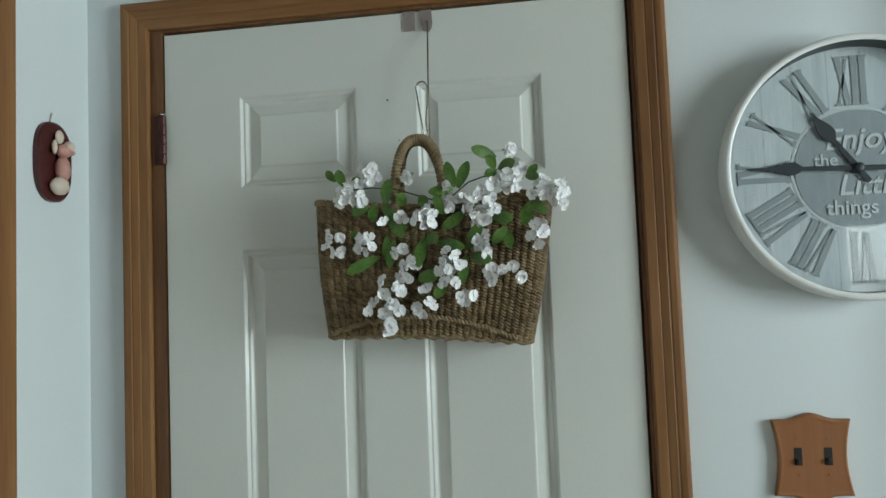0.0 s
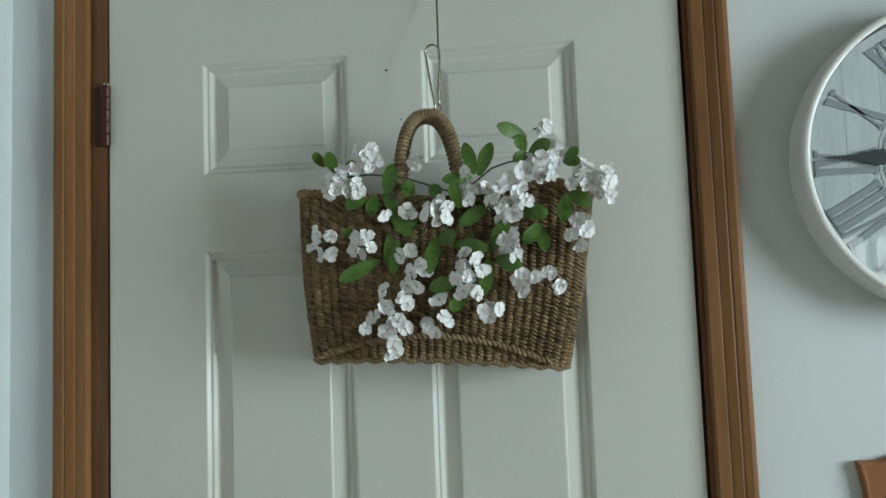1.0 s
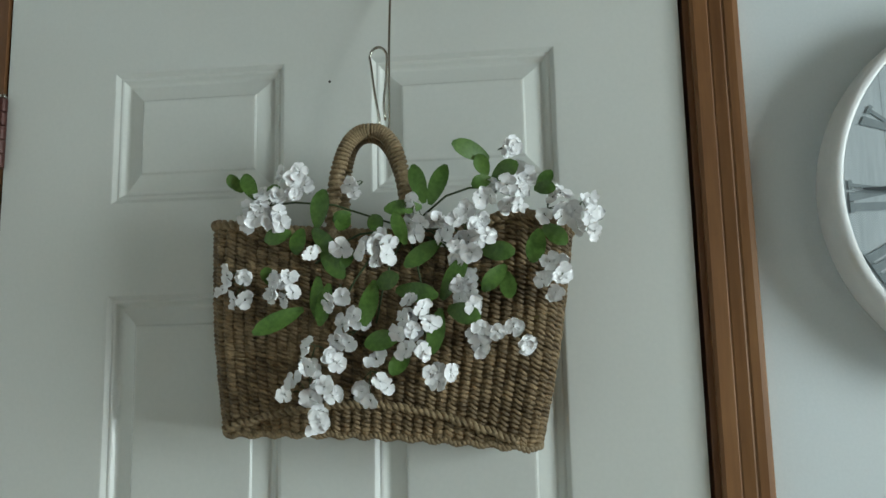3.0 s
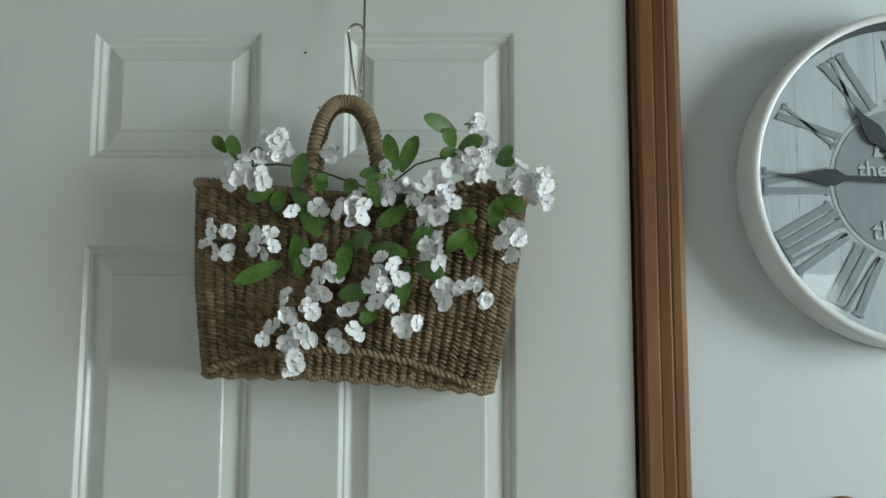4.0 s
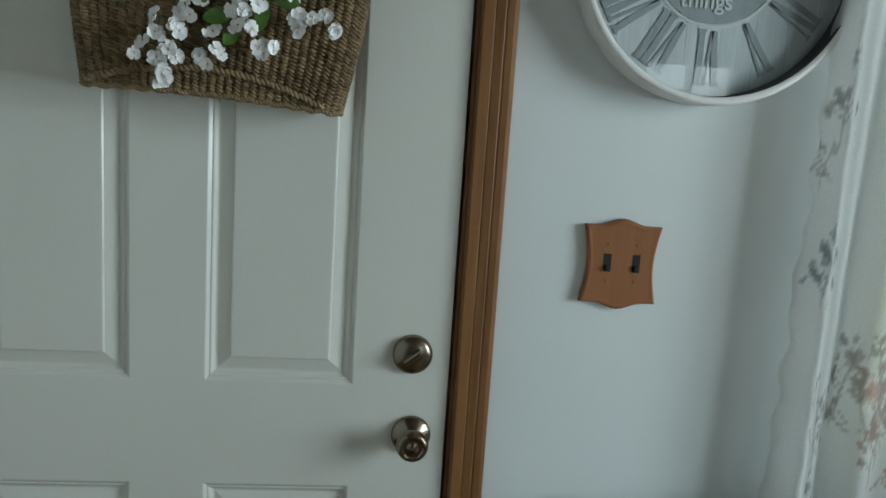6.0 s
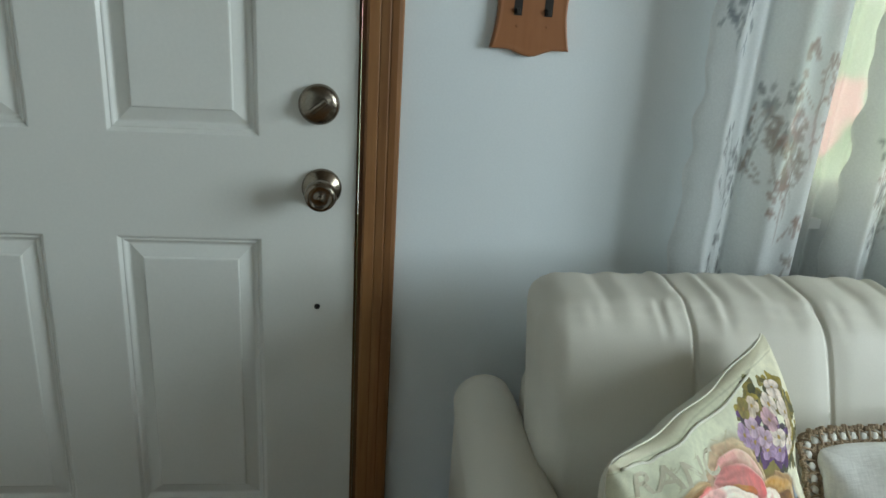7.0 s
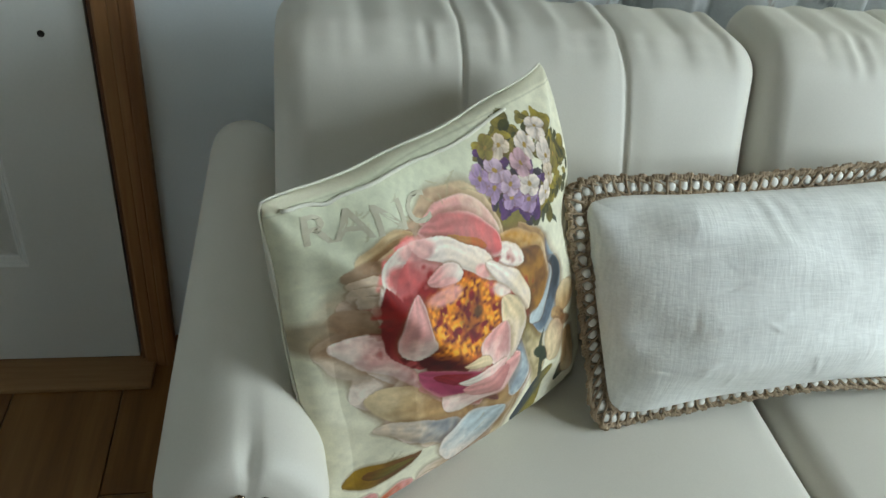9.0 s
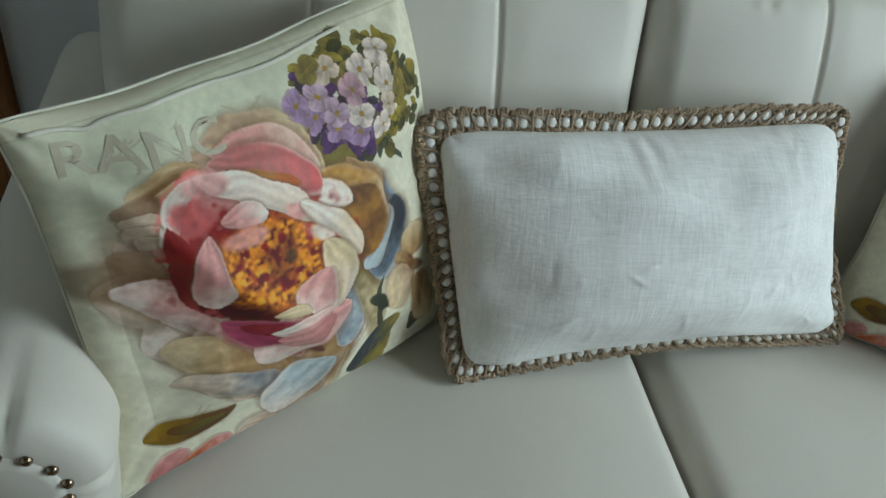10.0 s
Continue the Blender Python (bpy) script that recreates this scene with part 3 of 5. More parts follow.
def numeral(bm, kinds, h):
    """Roman strokes of height h round the origin: (x, z) bars with serifs."""
    wide = {"I": 0.0135, "V": 0.026, "X": 0.025}
    total = sum(wide[k] for k in kinds)
    x = -total / 2

    def bar(x0, x1, t):
        q = [bm.verts.new(p) for p in ((x0 - t / 2, 0, -h / 2), (x0 + t / 2, 0, -h / 2), (x1 + t / 2, 0, h / 2), (x1 - t / 2, 0, h / 2))]
        bm.faces.new(q)

    def serif(xc, zc, w):
        q = [bm.verts.new((xc + a * w / 2, -0.0002, zc + b * 0.0022)) for a, b in ((-1, -1), (1, -1), (1, 1), (-1, 1))]
        bm.faces.new(q)
    for k in kinds:
        w = wide[k]
        c = x + w / 2
        if k == "I":
            bar(c, c, 0.0098)
            serif(c, h / 2, 0.0145)
            serif(c, -h / 2, 0.0145)
        elif k == "V":
            bar(c, c - 0.008, 0.0098)
            bar(c + 0.003, c + 0.009, 0.0042)
            serif(c - 0.008, h / 2, 0.015)
            serif(c + 0.009, h / 2, 0.010)
        else:
            bar(c + 0.0075, c - 0.0075, 0.0098)
            bar(c - 0.0075, c + 0.0075, 0.0042)
            for a, b in ((-1, -1), (1, -1), (1, 1), (-1, 1)):
                serif(c + a * 0.0075, b * h / 2, 0.0115)
        x += w


def hand(name, angle, length, tail, width, y, spade, parent):
    """A tapered pointer with a spade and a tail; angle clockwise from twelve."""
    out = [(-width * 0.55, -tail), (width * 0.55, -tail), (width * 0.6, 0), (width * 0.42, spade - 0.022), (width * 1.5, spade - 0.008), (width * 1.35, spade + 0.006), (width * 0.45, spade + 0.028), (width * 0.1, length), (-width * 0.1, length), (-width * 0.45, spade + 0.028), (-width * 1.35, spade + 0.006), (-width * 1.5, spade - 0.008), (-width * 0.42, spade - 0.022), (-width * 0.6, 0)]
    ca, sa = math.cos(angle), math.sin(angle)
    bm = bmesh.new()
    prism(bm, [(CX + u * ca + v * sa, CZC - u * sa + v * ca) for u, v in out], y, y + 0.0015)
    part(name, bm, M_HAND, parent)


def wall_clock():
    root = thing("wall_clock", "large round white-rimmed clock with a whitewashed grey dial", "wall clock", at=(CX, 0, CZC))
    front = Matrix.Translation((CX, 0, CZC)) @ pose(0, 0, 0, 90)
    bm = bmesh.new()
    lathe(bm, [(CR - 0.004, 0.001), (CR - 0.001, 0.003), (CR, 0.010), (CR, 0.052), (CR - 0.0015, 0.058), (CR - 0.005, 0.060), (CR - 0.010, 0.060), (CR - 0.0125, 0.058)], front, 96)
    part("rim", bm, M_RING, root, smooth=True)
    bm = bmesh.new()
    lathe(bm, [(CR - 0.0125, 0.058), (CR - 0.0135, 0.054), (CR - 0.0145, 0.022)], front, 96)
    part("liner", bm, M_RIM_IN, root, smooth=True)
    # dial of vertical whitewashed boards
    bm = bmesh.new()
    R = CR - 0.0143
    edges = [-R, -0.15, -0.098, -0.038, 0.018, 0.075, 0.128, 0.176, R]
    for a, b in zip(edges, edges[1:]):
        top = [(a + (b - a - 0.0006) * k / 8) for k in range(9)]
        f = [bm.verts.new((CX + q, -0.024, CZC + math.sqrt(max(R * R - q * q, 0)))) for q in top]
        g = [bm.verts.new((CX + q, -0.024, CZC - math.sqrt(max(R * R - q * q, 0)) - 1e-5)) for q in top[::-1]]
        bm.faces.new(g[::-1] + f[::-1])
    bmesh.ops.recalc_face_normals(bm, faces=bm.faces)
    dial = part("dial", bm, M_DIAL, root)
    bm = bmesh.new()
    lathe(bm, [(0, 0.002), (CR - 0.0145, 0.002), (CR - 0.0145, 0.0235), (0, 0.0235)], front, 64)
    part("back_plate", bm, M_GREY, root)
    bm = bmesh.new()
    lathe(bm, [(0.1085, 0.0246), (0.104, 0.0250), (0.1035, 0.0246)], front, 72)
    part("dial_ring", bm, M_WORD, dial)
    bm = bmesh.new()
    lathe(bm, [(0.1022, 0.0250), (0.0, 0.0252)], front, 72)
    part("dial_centre", bm, M_GREY, dial, "worn grey centre disc")
    for k, kinds in enumerate(("XII", "I", "II", "III", "IV", "V", "VI", "VII", "VIII", "IX", "X", "XI")):
        bm = bmesh.new()
        numeral(bm, kinds, 0.083)
        a = -math.radians(30 * k)
        rot = Matrix.Translation((CX, -0.0254, CZC)) @ Matrix.Rotation(-a, 4, "Y") @ Matrix.Translation((0, 0, 0.1535))
        for v in bm.verts:
            v.co = rot @ v.co
        part("numeral", bm, M_GREY, dial)
    for words, size, dx, dz, lean in (("Enjoy", 0.052, 0.006, 0.050, 0.25), ("the", 0.030, -0.050, 0.016, 0.0), ("Little", 0.050, 0.018, -0.030, 0.25), ("things", 0.036, -0.012, -0.068, 0.0)):
        bm = text_bm(words, size, lean)
        for v in bm.verts:
            v.co += Vector((CX + dx, -0.0264, CZC + dz))
        part("lettering", bm, M_WORD, dial)
    hand("hour_hand", math.atan2(-0.071, 0.100), 0.124, 0.030, 0.0085, -0.030, 0.082, root)
    hand("minute_hand", math.radians(272.4), 0.184, 0.046, 0.0078, -0.033, 0.112, root)
    bm = bmesh.new()
    lathe(bm, [(0.009, 0.025), (0.009, 0.036), (0.006, 0.038), (0, 0.0385)], front, 20)
    part("hub", bm, M_HAND, root, smooth=True)
    bm = bmesh.new()
    lathe(bm, [(CR - 0.014, 0.0500), (0, 0.0500)], front, 64)
    lens = part("glass", bm, M_LENS, root)
    lens.visible_shadow = False


wall_clock()


# ---- switch plate ----
def switch_plate():
    x0, x1, z0, z1 = 1.122, 1.252, 1.128, 1.258
    root = thing("switch_plate", "scalloped brown wooden plate with two toggle switches", "light switch", at=((x0 + x1) / 2, 0, (z0 + z1) / 2))
    out = []
    N = 14
    bump = lambda f: 0.5 - 0.5 * math.cos(2 * math.pi * min(max((f - 0.18) / 0.64, 0), 1))
    for k in range(N):
        f = k / N
        out.append((x0 + (x1 - x0) * f, z1 + 0.011 * bump(f)))
    for k in range(N):
        f = k / N
        out.append((x1 - 0.009 * math.sin(math.pi * f), z1 - (z1 - z0) * f))
    for k in range(N):
        f = k / N
        out.append((x1 - (x1 - x0) * f, z0 - 0.011 * bump(f)))
    for k in range(N):
        f = k / N
        out.append((x0 + 0.009 * math.sin(math.pi * f), z0 + (z1 - z0) * f))
    bm = bmesh.new()
    f0 = [bm.verts.new((x, -0.0004, z)) for x, z in out]
    cx, cz = (x0 + x1) / 2, (z0 + z1) / 2
    rings = [f0]
    for sc, y in ((1.0, -0.008), (0.988, -0.0110), (0.965, -0.0130), (0.93, -0.0136), (0.86, -0.0132)):
        rings.append([bm.verts.new((cx + (x - cx) * sc, y, cz + (z - cz) * sc)) for x, z in out])
    for a, b in zip(rings, rings[1:]):
        for k in range(len(a)):
            j = (k + 1) % len(a)
            bm.faces.new((a[k], a[j], b[j], b[k]))
    bm.faces.new(rings[-1])
    bmesh.ops.recalc_face_normals(bm, faces=bm.faces)
    part("plate", bm, M_PLATE, root, smooth=False)
    for sx in (1.1625, 1.2115):
        slot = boxed("slot", M_BLACK, root, (sx - 0.0065, sx + 0.0065, -0.0136, -0.0126, 1.181, 1.211))
        bm = bmesh.new()
        box(bm, sx - 0.0035, sx + 0.0035, -0.019, -0.0130, 1.183, 1.193, bevel=0.0015)
        part("toggle", bm, M_BLACK, slot, "dark brown toggle")
        for sz in (1.165, 1.227):
            b2 = bmesh.new()
            lathe(b2, [(0.0028, 0.0122), (0.0028, 0.0138), (0, 0.0142)], Matrix.Translation((sx, 0, sz)) @ pose(0, 0, 0, 90), 10)
            part("screw", b2, M_PLATE, root)


switch_plate()


# ---- wall plaque with a small figure ----
def plaque():
    yc, zc = -0.122, 1.776
    root = thing("wall_plaque", "oval maroon wooden plaque with a cream and pink ceramic figure", "wall plaque", at=(WEST, yc, zc))
    out = []
    for k in range(40):
        a = 2 * math.pi * k / 40
        out.append((0.050 * math.copysign(abs(math.cos(a)) ** 0.85, math.cos(a)), 0.076 * math.copysign(abs(math.sin(a)) ** 0.7, math.sin(a))))
    bm = bmesh.new()
    rings = []
    for sc, x in ((1.0, 0.0005), (1.0, 0.009), (0.95, 0.0125), (0.86, 0.013)):
        rings.append([bm.verts.new((WEST + x, yc + u * sc, zc + v * sc)) for u, v in out])
    for a, b in zip(rings, rings[1:]):
        for k in range(40):
            bm.faces.new((a[k], a[(k + 1) % 40], b[(k + 1) % 40], b[k]))
    bm.faces.new(rings[-1])
    bmesh.ops.recalc_face_normals(bm, faces=bm.faces)
    part("board", bm, M_MAROON, root, smooth=False)
    bm = bmesh.new()
    for dy, dz, dx, ry, rz, rx in ((-0.006, -0.048, 0.024, 0.024, 0.018, 0.014), (0.004, -0.014, 0.024, 0.017, 0.026, 0.013), (0.004, 0.020, 0.026, 0.017, 0.014, 0.012), (0.012, 0.030, 0.032, 0.010, 0.011, 0.010), (-0.020, 0.024, 0.024, 0.006, 0.014, 0.005), (0.022, 0.020, 0.030, 0.010, 0.005, 0.005), (0.000, 0.047, 0.020, 0.012, 0.014, 0.005)):
        r = bmesh.ops.create_icosphere(bm, subdivisions=2, radius=1.0)
        pink = dz in (-0.014, 0.020)
        for v in r["verts"]:
            d = 1 + 0.16 * noise.noise(v.co * 2.3 + Vector((dy * 90, 0, 0)))
            v.co = Vector((WEST + dx + v.co.x * rx * d, yc + dy + v.co.y * ry * d, zc + dz + v.co.z * rz * d))
        for f in {f for v in r["verts"] for f in v.link_faces}:
            f.material_index = 1 if pink else 0
    part("figure", bm, [M_CERAMIC, M_PINK], root, smooth=True)
    bm = bmesh.new()
    tube(bm, [(WEST + 0.006, yc - 0.004, zc + 0.074), (WEST + 0.007, yc - 0.002, zc + 0.088), (WEST + 0.004, yc + 0.003, zc + 0.094)], 0.0022, 6)
    part("hanger", bm, M_VINYL, root)


plaque()


# ---- over-door hook ----
def over_door_hook():
    root = thing("door_hook", "thin steel wire hook hanging from straps on the door top", "hook", at=(0.545, -0.003, 2.03))
    bm = bmesh.new()
    prism(bm, [(0.497, 2.046), (0.497, 2.008), (0.519, 2.008), (0.519, 2.046)], -0.0030, -0.0004)
    part("strap", bm, M_TAB, root, "flat grey strap")
    bm = bmesh.new()
    prism(bm, [(0.529, 2.046), (0.529, 2.020), (0.534, 2.007), (0.546, 2.003), (0.551, 2.010), (0.553, 2.020), (0.551, 2.046)], -0.0036, -0.0004)
    part("strap", bm, M_TAB, root, "flat grey strap with a rounded end")
    bm = bmesh.new()
    pts = [(0.543, -0.005, 2.024), (0.5445, -0.012, 2.00), (0.5475, -0.045, 1.90), (0.549, -0.056, 1.83), (0.549, -0.060, 1.795), (0.548, -0.066, 1.772), (0.546, -0.078, 1.765), (0.544, -0.088, 1.772), (0.544, -0.094, 1.79), (0.539, -0.095, 1.82), (0.5335, -0.092, 1.86)]
    for k in range(7):
        a = math.pi * (1 - k / 6)
        pts.append((0.5425 + 0.0105 * math.cos(a), -0.091, 1.868 + 0.0135 * math.sin(a)))
    pts += [(0.552, -0.092, 1.84), (0.5495, -0.095, 1.81), (0.5515, -0.093, 1.785)]
    sm = []
    for i in range(len(pts) - 1):
        p0, p1, p2, p3 = (Vector(pts[max(min(i + d, len(pts) - 1), 0)]) for d in (-1, 0, 1, 2))
        for q in range(4):
            u = q / 4
            sm.append(0.5 * (2 * p1 + (p2 - p0) * u + (2 * p0 - 5 * p1 + 4 * p2 - p3) * u * u + (3 * p1 - p0 - 3 * p2 + p3) * u ** 3))
    tube(bm, sm, 0.0017, 8)
    part("wire", bm, M_STEEL, root, smooth=True)


over_door_hook()

# ---- woven basket ----
BX, BZ, TILT_B = 0.5425, 1.417, math.radians(-3.2)
BH = 0.248


def basket_point(a, h, out=0.0):
    """Round the wall: a in turns (front is a quarter), h from 0 at the base to 1 at the rim."""
    hw, hd = 0.181 + 0.031 * h + 0.004 * math.sin(math.pi * h), 0.037 + 0.004 * math.sin(math.pi * h)
    r = 0.026
    flat_x, flat_y, bend = hw - r, hd - r, math.pi / 2 * r
    run = (a % 1.0) * 4
    quarter, f = int(run), run - int(run)
    if quarter in (1, 3):
        f = 1 - f
    d = f * (flat_y + bend + flat_x)
    if d < flat_y:
        x, y = hw + out, d
    elif d < flat_y + bend:
        w = (d - flat_y) / r
        x, y = flat_x + (r + out) * math.cos(w), flat_y + (r + out) * math.sin(w)
    else:
        x, y = flat_x - (d - flat_y - bend), hd + out
    x, y = x * (1, -1, -1, 1)[quarter], y * (1, 1, -1, -1)[quarter]
    z = h * BH + 0.006 * math.cos(math.pi * x / 0.36) * (1 - h)
    z += -0.012 * math.cos(math.pi * x / 0.42) * h * h * 0.8 + 0.022 * math.exp(-((x - 0.150) / 0.048) ** 2) * h * h
    z += 0.0016 * math.cos(2 * math.pi * x / 0.026) * (1 - h) ** 6
    ct, st = math.cos(TILT_B), math.sin(TILT_B)
    return Vector((BX + x * ct - (z - BH / 2) * -st * -1, -0.054 - y, BZ + BH / 2 + x * st + (z - BH / 2) * ct))


def basket_track():
    """Even steps round the wall, as turns."""
    pts, acc = [], [0.0]
    for k in range(2001):
        pts.append(basket_point(k / 2000, 0.5))
        if k:
            acc.append(acc[-1] + (pts[-1] - pts[-2]).length)
    return np.array(acc), np.linspace(0, 1, 2001)


def basket():
    root = thing("basket", "flat woven seagrass basket bag hanging on the door", "basket", at=(BX, -0.054, BZ))
    acc, turn = basket_track()
    stakes, per = 72, 6
    n = stakes * per
    rows = 96
    # inner lining keeps the weave opaque
    bm = bmesh.new()
    rings = []
    for h in (0.01, 0.35, 0.7, 0.985):
        rings.append([bm.verts.new(basket_point(float(np.interp(acc[-1] * k / 96, acc, turn)), h, -0.004)) for k in range(96)])
    for a, b in zip(rings, rings[1:]):
        for k in range(96):
            bm.faces.new((a[k], a[(k + 1) % 96], b[(k + 1) % 96], b[k]))
    bm.faces.new(rings[0])
    part("lining", bm, M_STRAW, root)
    verts, faces = [], []
    rng = random.Random(4)
    m = 5
    for r in range(rows):
        h = (r + 0.5) / rows
        jit, ph = rng.uniform(-0.12, 0.12) / rows, r % 2
        base = len(verts)
        rad = 0.0023 * rng.uniform(0.82, 1.18)
        wav = [rng.uniform(-0.0005, 0.0005) for _ in range(n)]
        tilt = rng.uniform(0.45, 0.80) / rows
        for k in range(n):
            t = float(np.interp(acc[-1] * k / n, acc, turn))
            s = math.cos(math.pi * (k / per + ph))
            sag = 0.5 / rows * math.sin(2 * math.pi * k / n * 9 + r * 0.09) + tilt * math.sin(math.pi * (k / per + ph))
            c = basket_point(t, h + jit + sag, 0.0030 * s + wav[k])
            nrm = basket_point(t, h, 0.01) - basket_point(t, h, 0.0)
            nrm = Vector((nrm.x, nrm.y, 0)).normalized()
            thick = rad * (1.0 + 0.25 * s)
            for q in range(m):
                a = 2 * math.pi * q / m
                verts.append(c + nrm * (math.cos(a) * thick * 0.8) + Vector((0, 0, math.sin(a) * thick)))
        for k in range(n):
            for q in range(m):
                a, b = base + k * m, base + ((k + 1) % n) * m
                faces.append((a + q, a + (q + 1) % m, b + (q + 1) % m, b + q))
    me = bpy.data.meshes.new("weave")
    me.from_pydata([tuple(v) for v in verts], [], faces)
    tagged(mesh_part("weave", me, M_STRAW, root, "rows of woven seagrass", smooth=True), kind="stuff")

    def plait(name, hfun, rad, turns, label, a0=0.0, a1=1.0, lift=0.002):
        b = bmesh.new()
        k_n = 420
        for strand in range(2):
            pts = []
            for k in range(k_n):
                f = a0 + (a1 - a0) * k / (k_n - 1 if a1 - a0 < 1 else k_n)
                t = float(np.interp(acc[-1] * f, acc, turn))
                p = basket_point(t, hfun(f), lift)
                nn = basket_point(t, 0.5, 0.01) - basket_point(t, 0.5, 0)
                nn = Vector((nn.x, nn.y, 0)).normalized()
                w = 2 * math.pi * turns * f + math.pi * strand
                pts.append(p + nn * rad * 0.6 * math.cos(w) + Vector((0, 0, rad * 0.6 * math.sin(w))))
            tube(b, pts, rad * 0.75, 6, closed=(a1 - a0 >= 1))
        part(name, b, M_ROPE, root, label, smooth=True)
    plait("rim_braid", lambda f: 0.99, 0.0052, 60, "braided rim")
    plait("base_braid", lambda f: 0.004, 0.0034, 84, "braided foot")
    plait("base_braid", lambda f: 0.03 + 0.12 * max(0.0, math.sin(math.pi * (f - 0.06) / 0.40)) if f > 0.06 else 0.03, 0.004, 60, "braided band above the foot", 0.06, 0.46, 0.005)

    def arch(name, xo, y0, y1, w, top, label):
        b = bmesh.new()
        cx = BX + xo
        path = []
        for k in range(61):
            a = math.pi * (1 - k / 60)
            path.append(Vector((cx + w * math.copysign(abs(math.cos(a)) ** 0.8, math.cos(a)) + 0.003 * (k / 60), y0 + (y1 - y0) * math.sin(a), 1.640 + (top - 1.640) * abs(math.sin(a)) ** 0.75)))
        tube(b, path, 0.0068, 10)
        coil = []
        total = 52
        for k in range(len(path) * 12 - 12):
            i, f = k // 12, (k % 12) / 12
            p = path[i].lerp(path[min(i + 1, len(path) - 1)], f)
            d = (path[min(i + 1, len(path) - 1)] - path[i]).normalized()
            sd = Vector((0, 1, 0))
            up = d.cross(sd)
            w2 = 2 * math.pi * total * k / (len(path) * 12)
            coil.append(p + (sd * math.cos(w2) + up * math.sin(w2)) * 0.0070)
        tube(b, coil, 0.0026, 5)
        part(name, b, M_ROPE, root, label, smooth=True)
    arch("handle", -0.0125, -0.097, -0.093, 0.0430, 1.778, "rope-wrapped arched handle")
    arch("handle", -0.017, -0.022, -0.075, 0.0400, 1.777, "rope-wrapped arched handle")


basket()


# ---- silk blossoms in the basket ----
def blossom_mesh(rng):
    """Five cupped, crinkled petals round a small eye, facing -y."""
    bm = bmesh.new()
    for layer, size in ((0, 1.0), (1, 0.62)):
        if layer and rng.random() < 0.8:
            continue
        spin = rng.uniform(0, 6.28)
        for k in range(5):
            a = spin + k * 2 * math.pi / 5 + rng.uniform(-0.2, 0.2)
            d, e = Vector((math.cos(a), 0, math.sin(a))), Vector((-math.sin(a), 0, math.cos(a)))
            ln, cup = size * rng.uniform(0.8, 1.2), rng.uniform(-0.12, 0.30) + 0.3 * layer
            rows = []
            for r, w in ((0.06, 0.07), (0.36, 0.34), (0.72, 0.52), (0.96, 0.40), (1.02 - 0.10 * (k % 2), 0.24)):
                crk = [rng.uniform(-0.15, 0.15) * ln for _ in range(3)]
                rows.append([bm.verts.new(d * ln * r * (1 - 0.06 * abs(q)) + e * (w * ln * q) + Vector((0, -ln * cup * r * r - 0.08 * layer - crk[j] - 0.12 * ln * abs(q), 0))) for j, q in enumerate((-1, 0, 1))])
            for a_, b_ in zip(rows, rows[1:]):
                for j in range(2):
                    bm.faces.new((a_[j], a_[j + 1], b_[j + 1], b_[j]))
    me = bpy.data.meshes.new("blossom")
    bm.to_mesh(me)
    bm.free()
    me.materials.append(M_PETAL)
    me.polygons.foreach_set("use_smooth", [True] * len(me.polygons))
    return me


def leaf(bm, p, ang, ln, wd, curl, out, rng):
    """A strap leaf on the basket's front: ang in the wall's plane, degrees from upright, clockwise."""
    a = math.radians(ang)
    d = Vector((math.sin(a), 0, math.cos(a)))
    e = Vector((math.cos(a), 0, -math.sin(a)))
    rows = []
    for k in range(8):
        f = k / 7
        w = wd * max(math.sin(math.pi * (0.05 + f * 0.93)), 0.0) ** 0.62 * (0.70 + 0.30 * f)
        q = Vector(p) + d * ln * f + Vector((0, -out * math.sin(math.pi * 0.5 * f) + curl * f * f, 0))
        rows.append([bm.verts.new(q + e * w * s + Vector((0, (0.0 if s == 0 else -0.22 * w), 0))) for s in (-1, 0, 1)])
    for a_, b_ in zip(rows, rows[1:]):
        for j in range(2):
            bm.faces.new((a_[j], a_[j + 1], b_[j + 1], b_[j]))


# clusters of blossoms: (x, z, how many, spread in mm)
CLUSTERS = [(0.411, 1.681, 8, 25), (0.445, 1.713, 5, 18), (0.515, 1.702, 2, 9), (0.536, 1.620, 4, 20), (0.470, 1.629, 1, 1), (0.503, 1.635, 1, 1), (0.441, 1.589, 5, 16), (0.380, 1.590, 4, 20),
            (0.505, 1.579, 2, 14), (0.510, 1.541, 4, 20), (0.481, 1.513, 3, 17), (0.543, 1.509, 1, 1), (0.471, 1.470, 9, 31), (0.542, 1.476, 3, 16), (0.598, 1.663, 7, 26)]
CLUSTERS2 = [(0.642, 1.646, 9, 27), (0.697, 1.695, 8, 25), (0.686, 1.746, 2, 14), (0.746, 1.675, 4, 18), (0.775, 1.663, 5, 21), (0.740, 1.594, 5, 17), (0.647, 1.579, 4, 17), (0.668, 1.535, 4, 18),
             (0.699, 1.526, 2, 16), (0.584, 1.554, 6, 21), (0.590, 1.524, 3, 16), (0.613, 1.492, 3, 13), (0.662, 1.685, 1, 1), (0.556, 1.641, 2, 9)]
